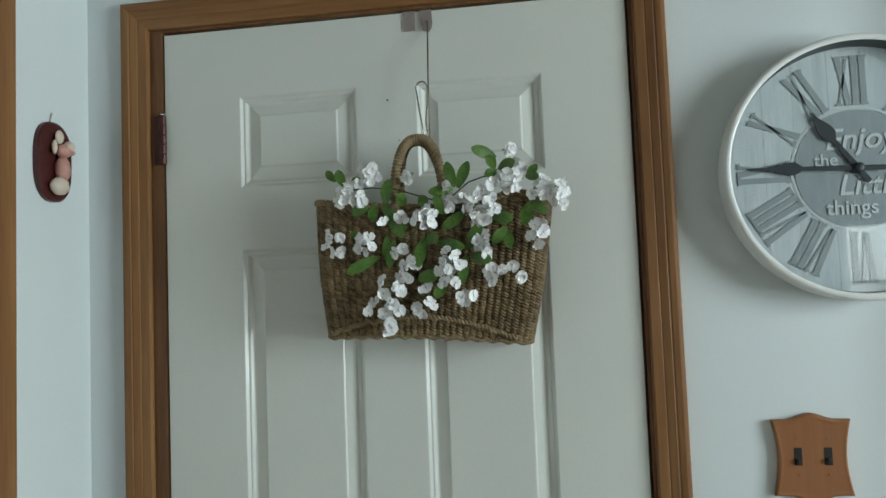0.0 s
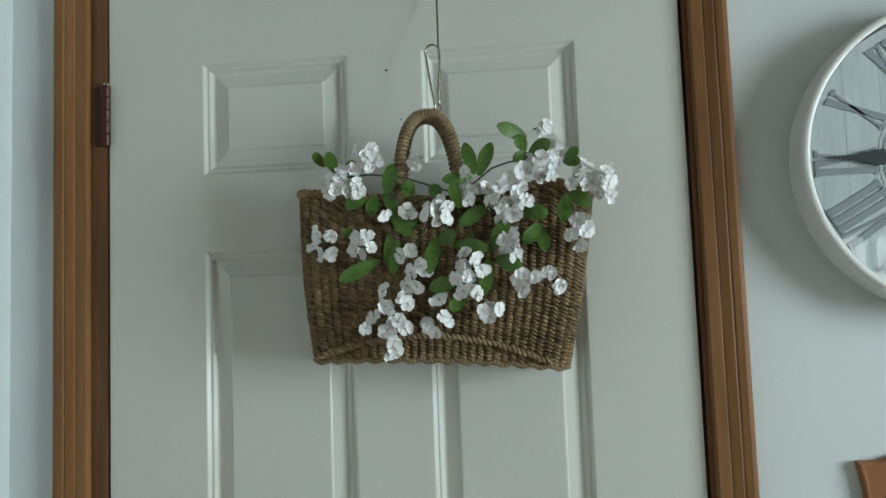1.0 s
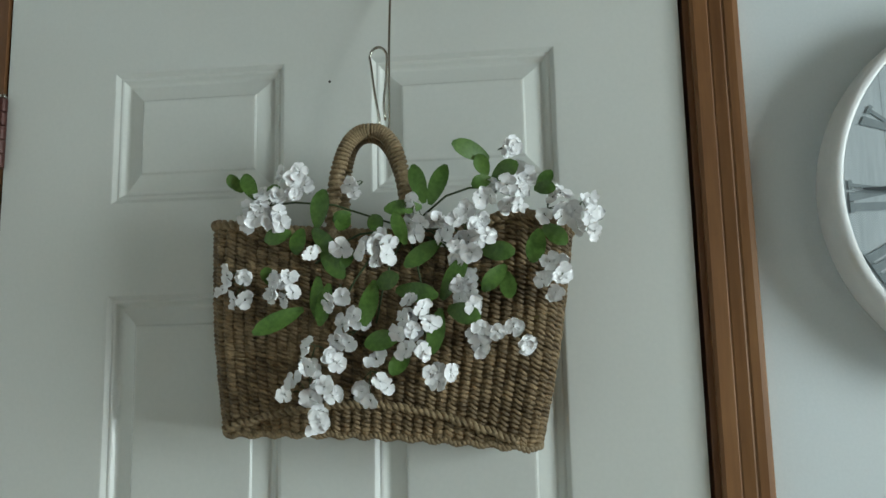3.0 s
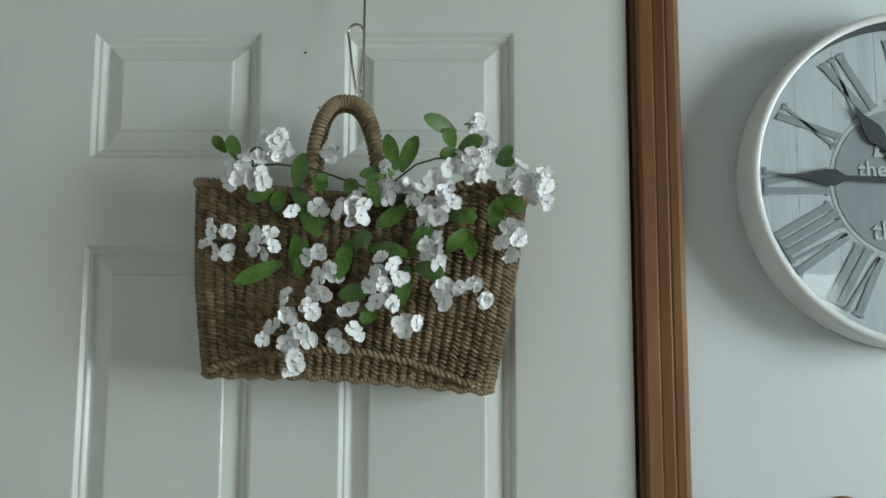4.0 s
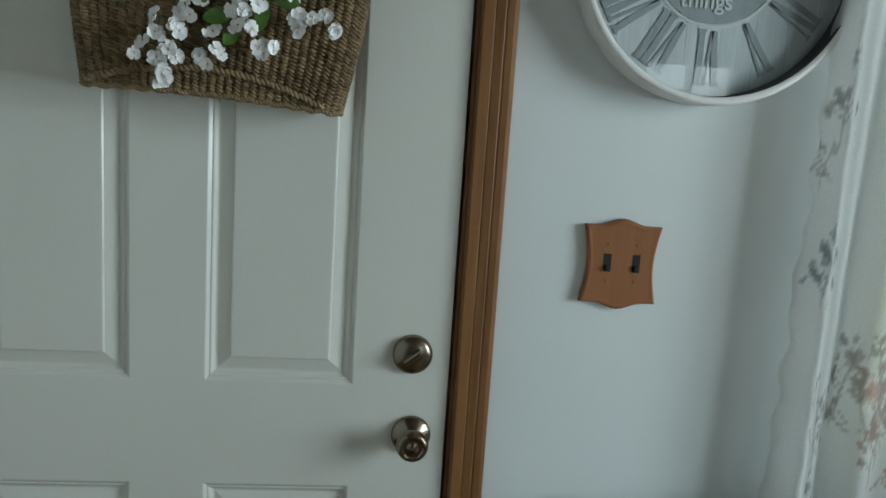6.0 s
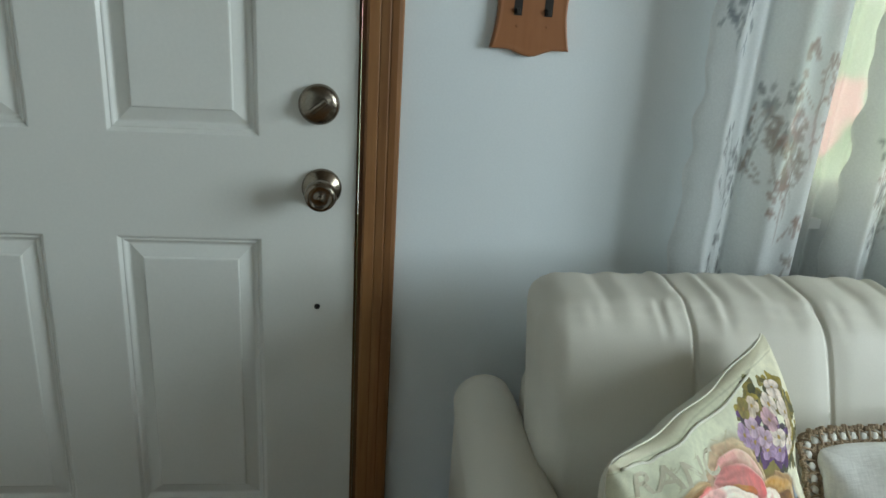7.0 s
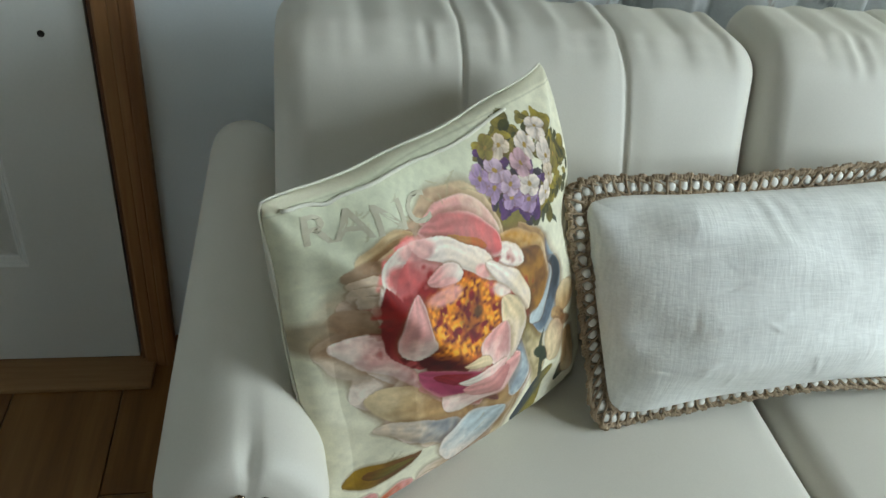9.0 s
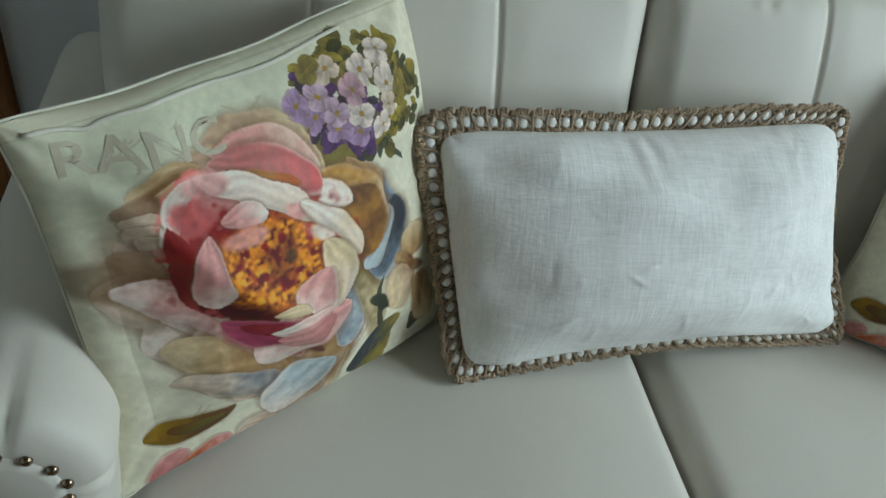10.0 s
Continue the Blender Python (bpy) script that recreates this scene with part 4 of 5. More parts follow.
# strap leaves: (x, z, angle, length in mm)
LEAVES = [(0.383, 1.707, -35, 22), (0.399, 1.697, -13, 28), (0.423, 1.693, 4, 20), (0.473, 1.660, 14, 45), (0.443, 1.656, -104, 33), (0.455, 1.661, -171, 32), (0.468, 1.660, 137, 41), (0.479, 1.635, 141, 44),
          (0.422, 1.594, -8, 21), (0.474, 1.605, 179, 49), (0.458, 1.568, -117, 60), (0.487, 1.596, -171, 49), (0.509, 1.673, -159, 20), (0.536, 1.672, 144, 22), (0.513, 1.676, -117, 22), (0.540, 1.598, -170, 53),
          (0.570, 1.536, -105, 41), (0.578, 1.520, -147, 33), (0.598, 1.684, -15, 46), (0.604, 1.682, 23, 50)]
LEAVES2 = [(0.595, 1.680, -95, 42), (0.576, 1.637, -16, 36), (0.616, 1.640, -124, 50), (0.615, 1.574, 32, 55), (0.661, 1.627, 95, 38), (0.688, 1.610, -138, 39), (0.688, 1.603, 173, 32), (0.727, 1.650, -166, 41),
           (0.731, 1.653, 135, 34), (0.673, 1.731, -68, 43), (0.670, 1.712, -24, 24), (0.675, 1.707, 63, 34), (0.725, 1.693, 39, 28), (0.722, 1.696, 98, 24), (0.564, 1.586, 100, 50), (0.622, 1.564, 109, 39),
           (0.614, 1.564, -170, 51), (0.542, 1.591, 73, 30), (0.675, 1.709, -112, 24), (0.516, 1.634, -151, 26)]


FRONT_Y = -0.107


def flowers():
    rng = random.Random(11)
    root = thing("flower_bunch", "artificial white blossoms with green strap leaves in the basket", "artificial flowers", at=(0.56, -0.11, 1.65))
    kinds = [blossom_mesh(rng) for _ in range(9)]
    for x, z, cnt, spread in CLUSTERS + CLUSTERS2:
        sb = bmesh.new()
        y0 = FRONT_Y - (0.008 if z < 1.66 else 0.0)
        hub = Vector((x + rng.uniform(-0.012, 0.012), y0 + 0.012, z + rng.uniform(-0.004, 0.026)))
        spots = []
        for k in range(max(1, round(cnt * 1.2))):
            for attempt in range(30):
                a, rr = rng.uniform(0, 6.28), math.sqrt(rng.random()) * spread * 0.00105
                c = Vector((x + rr * math.cos(a), y0 - rng.uniform(0.0, 0.016), z + rr * math.sin(a)))
                if all((c - q).length > 0.0125 for q, _ in spots):
                    break
            face = Vector((rng.uniform(-0.7, 0.7) + math.cos(a) * 0.5, -1.0, rng.uniform(-0.6, 0.5) + math.sin(a) * 0.4)).normalized()
            spots.append((c, face))
            mid = (c + hub) / 2 + Vector((rng.uniform(-0.004, 0.004), 0.004, 0.004))
            tube(sb, [hub, mid, c + face * 0.001], 0.0007, 4)
        sprig = part("sprig", sb, M_STEM, root)
        for c, face in spots:
            ob = new("blossom", rng.choice(kinds))
            ob.parent = sprig
            sz = rng.uniform(0.0098, 0.0130)
            ob.matrix_basis = Matrix.Translation(c) @ face.to_track_quat("-Y", "Z").to_matrix().to_4x4() @ Matrix.Rotation(rng.uniform(0, 6.28), 4, "Y") @ Matrix.Scale(sz, 4)
    for x, z, ang, ln in LEAVES + LEAVES2:
        bm = bmesh.new()
        y0 = FRONT_Y - rng.uniform(0.0, 0.006)
        leaf(bm, (x, y0, z), ang, ln * 0.001, (0.0080 + 0.00009 * ln) * rng.uniform(0.8, 1.2), rng.uniform(-0.006, 0.008), rng.uniform(0.006, 0.018), rng)
        part("leaf", bm, M_LEAF, root, smooth=True)
    bm = bmesh.new()
    heart = Vector((0.575, -0.085, 1.66))
    for x, z in ((0.41, 1.69), (0.47, 1.62), (0.50, 1.57), (0.54, 1.55), (0.60, 1.55), (0.66, 1.59), (0.69, 1.62), (0.67, 1.70), (0.635, 1.62)):
        e = Vector((x, FRONT_Y + 0.002, z))
        mid = (heart + e) / 2 + Vector((0, -0.012, 0.012))
        tube(bm, [heart, heart.lerp(mid, 0.55), mid, mid.lerp(e, 0.55) + Vector((0, -0.004, 0.003)), e], 0.0013, 5)
    part("stem", bm, M_STEM, root, smooth=True)


flowers()

# ---- sofa ----
def soft_box(lo, hi, r, n, warp=None):
    """A rounded, finely divided block as vertices and faces of six sheets; warp moves each point."""
    lo, hi = Vector(lo), Vector(hi)
    half, mid = (hi - lo) / 2, (hi + lo) / 2
    bm = bmesh.new()
    seen = {}

    def put(p):
        k = tuple(round(c, 5) for c in p)
        if k not in seen:
            q = Vector((p[0] * half.x, p[1] * half.y, p[2] * half.z))
            inner = Vector([max(-(h - r), min(h - r, c)) for c, h in zip(q, half)])
            d = q - inner
            s = inner + (d.normalized() * r if d.length > 1e-9 else d)
            s = mid + s
            if warp:
                s = warp(s, p)
            seen[k] = bm.verts.new(s)
        return seen[k]

    def steps(m):
        return [-math.cos(math.pi * i / m) * 0.25 + (2 * i / m - 1) * 0.75 for i in range(m + 1)]
    sx, sy, sz = (steps(m) for m in n)
    for fixed, A, B in ((0, sy, sz), (1, sx, sz), (2, sx, sy)):
        for side in (-1.0, 1.0):
            for i in range(len(A) - 1):
                for j in range(len(B) - 1):
                    q = []
                    for a, b in ((A[i], B[j]), (A[i + 1], B[j]), (A[i + 1], B[j + 1]), (A[i], B[j + 1])):
                        p = [a, b]
                        p.insert(fixed, side)
                        q.append(put(p))
                    bm.faces.new(q)
    bmesh.ops.recalc_face_normals(bm, faces=bm.faces)
    return bm


SX0, SX1 = 1.085, 2.545          # outside of the arms
SEAT_Z, MIDX = 0.418, 1.826


def arm_section(y, side):
    """Centre x, half width and top of the rolled arm at a depth."""
    f = (-0.12 - y) / 0.61
    return 1.142 + 0.020 * f, 0.052 + 0.030 * f, 0.594 - 0.006 * f


ARM_Y = -0.735


def sofa_arm(root, mirror):
    def mx(x):
        return SX0 + SX1 - x if mirror else x
    rows = []
    bm = bmesh.new()
    ys = [-0.115, -0.118] + [-0.12 - 0.578 * k / 28 for k in range(1, 29)] + [ARM_Y + d for d in (0.030, 0.022, 0.015, 0.009, 0.004, 0.001, -0.001)]
    for i, y in enumerate(ys):
        cx, hw, top = arm_section(y, 1)
        shrink = ([0.90, 0.97] + [1.0] * 28 + [0.995, 0.98, 0.95, 0.90, 0.81, 0.68, 0.56])[i]
        ring = []
        zc = top - hw
        for k in range(49):
            a = math.pi * (1.12 - 1.24 * k / 48)
            tuck = 1.0
            if i > 24:
                near = min((i - 24) / 8, 1.0)
                tuck = 1.0 - 0.15 * near * near * max(0.0, math.cos(4.0 * (a - math.pi * 0.5) + 0.5)) ** 14
            ring.append((cx + hw * shrink * tuck * math.cos(a), zc + hw * shrink * tuck * math.sin(a)))
        ring = [(cx - hw * 0.86, 0.075)] + ring + [(cx + hw * 0.86, 0.075)]
        rows.append([bm.verts.new((mx(x), y, z)) for x, z in ring])
    for a, b in zip(rows, rows[1:]):
        for k in range(len(a)):
            bm.faces.new((a[k], a[(k + 1) % len(a)], b[(k + 1) % len(b)], b[k]))
    bm.faces.new(rows[0])
    bm.faces.new(rows[-1])
    bmesh.ops.recalc_face_normals(bm, faces=bm.faces)
    arm = part("arm", bm, M_CREAM, root, smooth=True)
    # front facing of the roll, ringed with nailheads
    cx, hw, top = arm_section(ARM_Y, 1)
    bm = bmesh.new()
    lathe(bm, [(hw * 0.55, -0.004), (hw * 0.53, 0.002), (hw * 0.4, 0.005), (0, 0.006)], Matrix.Translation((mx(cx), ARM_Y, top - hw)) @ pose(0, 0, 0, 90), 36)
    part("facing", bm, M_CREAM, arm, smooth=True)
    nb = bmesh.new()
    lathe(nb, [(0.0052, 0.0), (0.0050, 0.002), (0.0034, 0.0042), (0, 0.005)], pose(0, 0, 0, 90), 12)
    me = bpy.data.meshes.new("nailhead")
    nb.to_mesh(me)
    nb.free()
    me.materials.append(M_NAIL)
    me.polygons.foreach_set("use_smooth", [True] * len(me.polygons))
    for k in range(11):
        a = math.pi * (1.25 - 1.5 * k / 10)
        ob = new("nailhead", me)
        ob.parent = arm
        ob.matrix_basis = Matrix.Translation((mx(cx + hw * 0.57 * math.cos(a)), ARM_Y - 0.001, top - hw + hw * 0.57 * math.sin(a)))


def back_cushion(x0, x1, z1, seams, root):
    def warp(s, p):
        f = max(0.0, (1 - p[0] ** 4)) * max(0.0, (1 - p[2] ** 4))
        s = s.copy()
        if p[1] < 0.9:
            s.y -= 0.026 * f * (0.5 - 0.5 * p[1])
        s.z += 0.006 * (1 - p[0] ** 2) * max(0, p[2])
        # stitched channels
        for k, sm in enumerate(seams):
            line = sm + 0.012 * math.sin(2.4 * (0.84 - s.z) / 0.4) * (1 if k else 0.3)
            g = math.exp(-((s.x - line) / 0.0032) ** 2)
            s.y += (0.0042 * g + 0.0035 * math.exp(-((s.x - line) / 0.022) ** 2)) * (1 if p[1] < 0.3 else 0)
            s.z -= 0.003 * g * max(0.0, p[2])
        # puckers along the top seam
        top = min(1.0, max(0.0, (p[2] - 0.78) / 0.20))
        if top and p[1] < 0.8:
            s.y += 0.0036 * top * math.sin(s.x * 150 + 30 * (s.z - z1) + 5 * noise.noise(Vector((s.x * 16, 0, 1)))) * max(0.0, noise.noise(Vector((s.x * 9, 2, 0))) + 0.35)
            s.z += 0.0016 * top * math.sin(s.x * 95 + 2 + 4 * noise.noise(Vector((s.x * 20, 3, 1))))
        s.y += 0.003 * noise.noise(Vector((s.x * 11, s.z * 8, 0)))
        s.y -= 0.36 * max(0.0, 0.86 - s.z) - 0.012
        return s
    bm = soft_box((x0, -0.285, 0.425), (x1, -0.125, z1), 0.040, (270, 12, 44), warp)
    part("back_cushion", bm, M_CREAM, root, "channel-stitched cream back cushion", smooth=True)


def seat_cushion(x0, x1, root):
    def warp(s, p):
        s = s.copy()
        s.z += 0.016 * (1 - p[0] ** 4) * (1 - p[1] ** 4) * max(0, p[2])
        s.z += 0.0025 * noise.noise(Vector((s.x * 7, s.y * 7, 0))) * max(0, p[2])
        return s
    bm = soft_box((x0, -0.90, 0.27), (x1, -0.24, SEAT_Z - 0.008), 0.028, (36, 36, 10), warp)
    part("seat_cushion", bm, M_CREAM, root, smooth=True)


def sofa():
    root = thing("sofa", "cream suede-like two-seat sofa with rolled nailhead arms", "sofa", at=((SX0 + SX1) / 2, -0.5, 0))
    bm = soft_box((1.16, -0.85, 0.07), (2.47, -0.13, 0.275), 0.02, (12, 8, 4))
    part("base", bm, M_CREAM, root, smooth=True)
    bm = soft_box((1.20, -0.205, 0.24), (2.43, -0.122, 0.64), 0.03, (20, 4, 8))
    part("back_frame", bm, M_CREAM, root, smooth=True)
    sofa_arm(root, False)
    sofa_arm(root, True)
    seat_cushion(1.222, MIDX - 0.003, root)
    seat_cushion(MIDX + 0.003, 2.408, root)
    back_cushion(1.186, 1.802, 0.803, (1.405, 1.606), root)
    back_cushion(1.806, 2.440, 0.815, (2.02, 2.225), root)
    for x in (1.20, 2.43):
        for y in (-0.78, -0.19):
            bm = bmesh.new()
            lathe(bm, [(0, 0), (0.018, 0.0), (0.026, 0.075), (0, 0.075)], Matrix.Translation((x, y, 0.0)), 16)
            part("foot", bm, M_JAMB, root)


sofa()


# ---- cushions ----
@functools.lru_cache(None)
def paint_floral(n, seed=3):
    """A large peony, a hydrangea head and leaves on a cream cloth; s runs to the right, t down, both from 0 to 1."""
    rng = np.random.RandomState(seed)
    t = np.linspace(0, 1, n)[:, None] * np.ones((1, n))
    s = np.linspace(0, 1, n)[None, :] * np.ones((n, 1))
    w1, w2 = lump((n, n), 16, 1) - 0.5, lump((n, n), 16, 2) - 0.5
    f1, f2 = lump((n, n), 70, 3) - 0.5, lump((n, n), 150, 4) - 0.5
    sw, tw = s + w1 * 0.022 + f1 * 0.0022, t + w2 * 0.022 + f2 * 0.0016
    cream_cloth, sage = np.array([0.70, 0.675, 0.565]), np.array([0.61, 0.615, 0.505])
    g = np.clip(1.3 - np.hypot((s - 0.25) / 0.55, (t - 0.10) / 0.40), 0, 1)[..., None]
    col = cream_cloth * (1 - g) + sage * g
    col *= (1 + 0.12 * (w1 + f1))[..., None]

    def window_of(s0, s1, t0, t1):
        a, b = (int(np.clip(q * n, 0, n)) for q in (t0 - 0.04, t1 + 0.04))
        c, d = (int(np.clip(q * n, 0, n)) for q in (s0 - 0.04, s1 + 0.04))
        return slice(a, b), slice(c, d)

    def blend(win, a, c):
        a = np.clip(a, 0, 1)[..., None]
        col[win] = col[win] * (1 - a) + np.array(c) * a

    def petal(s0, t0, s1, t1, wd, bend, root, tip, edge=None, alpha=1.0):
        """A brushed petal from its root to its tip, bowed sideways."""
        wd = wd * 1.15
        m = wd + abs(bend)
        win = window_of(min(s0, s1) - m, max(s0, s1) + m, min(t0, t1) - m, max(t0, t1) + m)
        ln = math.hypot(s1 - s0, t1 - t0)
        dx, dy = (s1 - s0) / ln, (t1 - t0) / ln
        x, y = sw[win] - s0, tw[win] - t0
        u = (x * dx + y * dy) / ln
        v = (-x * dy + y * dx - bend * 4 * u * (1 - u)) / wd
        body = np.clip(u, 0.0001, 0.9999)
        half = np.clip(1 - np.abs(2 * body ** 1.2 - 1) ** 2.6, 0, 1) ** 0.55
        inside = (u > 0) & (u < 1)
        d = np.where(inside, half - np.abs(v), -1.0)
        if edge is not None:
            blend(win, np.where((u > -0.03) & (u < 1.03), np.clip((d + 0.26) * 3.2, 0, 1), 0) * 0.50 * alpha, (0.22, 0.125, 0.065))
        k = np.clip(u * 1.45 - 0.46 + 0.8 * w2[win] + 0.35 * f1[win], 0, 1)[..., None]
        c = np.array(root) * (1 - k) + np.array(tip) * k
        vn = v / np.maximum(half, 0.06)
        c = c * (1 - 0.30 * np.clip(vn * (1 if dx > 0 else -1), 0, 1) ** 1.6)[..., None]
        c = c * (1 + 0.10 * np.cos(vn * 8 + 9 * w1[win]) * np.clip(1.2 - u, 0, 1) + 0.10 * f1[win] + 0.10 * f2[win])[..., None]
        if edge is not None:
            e = np.clip(1 - d * 4.5, 0, 1)[..., None] * 0.60 * np.clip(0.5 + 1.6 * w1[win] + u * 0.5, 0, 1)[..., None]
            c = c * (1 - e) + np.array(edge) * e
        blend(win, np.clip(d * 13.0, 0, 1) * alpha, c)

    def blob(cs, ct, rs, rt, ang, tone, alpha=1.0):
        """A soft-edged patch of wash."""
        m = max(rs, rt) * 1.2
        win = window_of(cs - m, cs + m, ct - m, ct + m)
        a = math.radians(ang)
        x, y = sw[win] - cs, tw[win] - ct
        r = np.hypot((x * math.cos(a) + y * math.sin(a)) / rs, (-x * math.sin(a) + y * math.cos(a)) / rt)
        blend(win, (1.12 - r + 0.5 * f1[win]) * 4 * alpha if alpha >= 1 else np.clip((1.15 - r) * 2.4, 0, 1) * alpha, np.array(tone) * (1 + 0.45 * f1[win] + 0.5 * w2[win])[..., None])

    def stamens(cs, ct, rs, rt):
        """Speckled gold round a dark eye."""
        win = window_of(cs - rs * 1.2, cs + rs * 1.2, ct - rt * 1.2, ct + rt * 1.2)
        a = math.radians(26)
        x, y = s[win] - cs, t[win] - ct
        r = np.hypot((x * math.cos(a) + y * math.sin(a)) / rs, (-x * math.sin(a) + y * math.cos(a)) / rt)
        fine, coarse = lump((n, n), 110, 9)[win], lump((n, n), 44, 10)[win]
        blend(win, np.clip((1.1 - r) * 3, 0, 1) * np.clip((coarse - 0.22) * 4, 0, 1), np.array(gold) * (0.25 + 1.15 * fine)[..., None])
        blend(win, np.clip((1.0 - r) * 3, 0, 1) * np.clip((fine - 0.74) * 6, 0, 1), (0.72, 0.46, 0.14))
        blend(win, np.clip((1.0 - r) * 3, 0, 1) * np.clip((0.24 - fine) * 6, 0, 1), (0.20, 0.03, 0.015))
    white, pale, cream, blush = (0.79, 0.71, 0.64), (0.68, 0.59, 0.49), (0.68, 0.58, 0.42), (0.66, 0.41, 0.38)
    salmon, rose, crimson, wine = (0.62, 0.23, 0.22), (0.50, 0.26, 0.24), (0.30, 0.040, 0.032), (0.14, 0.018, 0.016)
    rust, ochre, tan, umber, dust = (0.45, 0.13, 0.03), (0.46, 0.28, 0.09), (0.47, 0.34, 0.20), (0.20, 0.11, 0.045), (0.46, 0.35, 0.26)
    olive, khaki, moss, goldleaf, gold = (0.20, 0.17, 0.05), (0.32, 0.27, 0.10), (0.05, 0.06, 0.03), (0.36, 0.25, 0.045), (0.80, 0.38, 0.08)
    slate, mist, ink, plum = (0.24, 0.28, 0.32), (0.52, 0.56, 0.56), (0.07, 0.08, 0.09), (0.20, 0.09, 0.09)
    plumpink, magenta, lilac, violet = (0.43, 0.14, 0.20), (0.36, 0.08, 0.15), (0.50, 0.38, 0.50), (0.17, 0.08, 0.21)
    # peony, from the outer petals to the cup, with leaves and a small side flower
    for ring, (reach, wide, tones) in enumerate(((1.0, 0.070, ((tan, white), (dust, pale), (umber, white))), (0.80, 0.066, ((tan, white), (dust, white), (rose, white))), (0.62, 0.058, ((rose, white), (crimson, blush))))):
        order = list(range(15 - 2 * ring))
        rng.shuffle(order)
        for k in order:
            a = 2 * math.pi * (k + 0.5 * ring) / len(order) + rng.uniform(-0.12, 0.12)
            e = reach * rng.uniform(0.92, 1.08)
            x, y = 0.40 + (0.30 * math.cos(a) - 0.06 * math.sin(a)) * e, 0.50 + (0.34 * math.sin(a) + 0.10 * math.cos(a)) * e
            root, tip = tones[k % len(tones)]
            petal(0.40 + (x - 0.40) * 0.30, 0.49 + (y - 0.49) * 0.30, x, y, wide * rng.uniform(0.85, 1.15), rng.uniform(-0.02, 0.02), root, tip, white, 0.96)
    blob(0.099, 0.412, 0.085, 0.058, 27, umber, 0.55)
    blob(0.164, 0.352, 0.081, 0.091, 20, dust, 0.45)
    petal(0.583, 0.685, 0.421, 1.038, 0.0750, 0.037, tan, white, tan, 0.95)
    petal(0.627, 0.613, 0.537, 0.960, 0.0442, 0.068, tan, cream, white, 0.95)
    petal(0.567, 0.675, 0.468, 0.961, 0.0563, 0.040, tan, white, white, 0.95)
    petal(0.549, 0.534, 0.563, 0.781, 0.0462, -0.014, slate, mist, white, 0.95)
    petal(0.588, 0.525, 0.662, 0.813, 0.0337, -0.019, olive, cream, cream, 0.9)
    petal(0.661, 0.365, 0.726, 0.671, 0.0750, -0.014, slate, mist, mist)
    petal(0.763, 0.445, 0.663, 0.642, 0.0585, -0.020, ink, slate, mist)
    petal(0.736, 0.462, 0.638, 0.611, 0.0283, -0.013, mist, mist, white)
    petal(0.522, 0.216, 0.654, 0.354, 0.0616, -0.010, olive, khaki, tan)
    petal(0.633, 0.310, 0.700, 0.490, 0.0392, -0.008, tan, cream, white, 0.95)
    petal(0.269, 0.184, 0.576, 0.326, 0.0685, -0.056, dust, cream, cream, 0.95)
    petal(0.326, 0.183, 0.562, 0.341, 0.0477, -0.049, blush, pale, white, 0.95)
    petal(0.508, 0.322, 0.695, 0.553, 0.0742, -0.031, ochre, cream, white)
    petal(0.614, 0.372, 0.673, 0.565, 0.0522, -0.019, umber, ochre, tan)
    petal(0.511, 0.340, 0.631, 0.412, 0.0253, -0.013, white, white, tan)
    blob(0.606, 0.527, 0.055, 0.034, 29, umber, 0.9)
    blob(0.595, 0.466, 0.068, 0.053, 28, ochre, 0.6)
    petal(0.299, 0.196, 0.149, 0.216, 0.0275, 0.009, tan, cream, cream, 0.9)
    petal(0.301, 0.210, 0.160, 0.240, 0.0230, 0.011, umber, tan, cream, 0.9)
    petal(0.290, 0.224, 0.173, 0.251, 0.0200, 0.010, ochre, white, cream, 0.9)
    petal(0.234, 0.294, 0.126, 0.237, 0.0322, 0.014, umber, dust, dust, 0.85)
    petal(0.233, 0.339, 0.135, 0.263, 0.0229, 0.013, dust, pale, cream, 0.9)
    petal(0.252, 0.432, 0.144, 0.282, 0.0319, 0.015, umber, pale, pale, 0.9)
    petal(0.259, 0.501, 0.163, 0.304, 0.0318, 0.017, dust, pale, white, 0.9)
    petal(0.274, 0.554, 0.112, 0.346, 0.0357, 0.028, umber, dust, dust, 0.8)
    petal(0.254, 0.529, 0.182, 0.342, 0.0244, 0.017, dust, pale, white, 0.95)
    petal(0.435, 0.803, 0.156, 0.613, 0.0524, 0.021, tan, cream, cream)
    petal(0.490, 0.922, 0.161, 0.704, 0.0357, 0.023, slate, pale, pale, 0.9)
    petal(0.522, 0.919, 0.291, 0.980, 0.0750, -0.040, dust, pale, white, 0.9)
    petal(0.524, 0.801, 0.365, 0.929, 0.0750, 0.016, mist, white, white)
    petal(0.448, 0.759, 0.101, 0.428, 0.0576, 0.043, rose, white, white)
    petal(0.492, 0.753, 0.266, 0.615, 0.0208, 0.016, plum, rose, blush, 0.9)
    petal(0.588, 0.663, 0.330, 0.705, 0.0750, 0.036, blush, white, white)
    petal(0.526, 0.655, 0.379, 0.669, 0.0301, 0.015, crimson, blush, white)
    blob(0.298, 0.292, 0.099, 0.087, 1, salmon)
    blob(0.332, 0.279, 0.072, 0.046, 1, blush, 0.8)
    petal(0.206, 0.324, 0.280, 0.214, 0.0203, -0.021, white, white, None)
    petal(0.191, 0.286, 0.328, 0.636, 0.0212, 0.019, white, dust, tan)
    petal(0.203, 0.290, 0.274, 0.554, 0.0290, 0.007, crimson, salmon, None)
    blob(0.409, 0.445, 0.213, 0.142, 26, crimson)
    blob(0.315, 0.531, 0.088, 0.048, 44, wine)
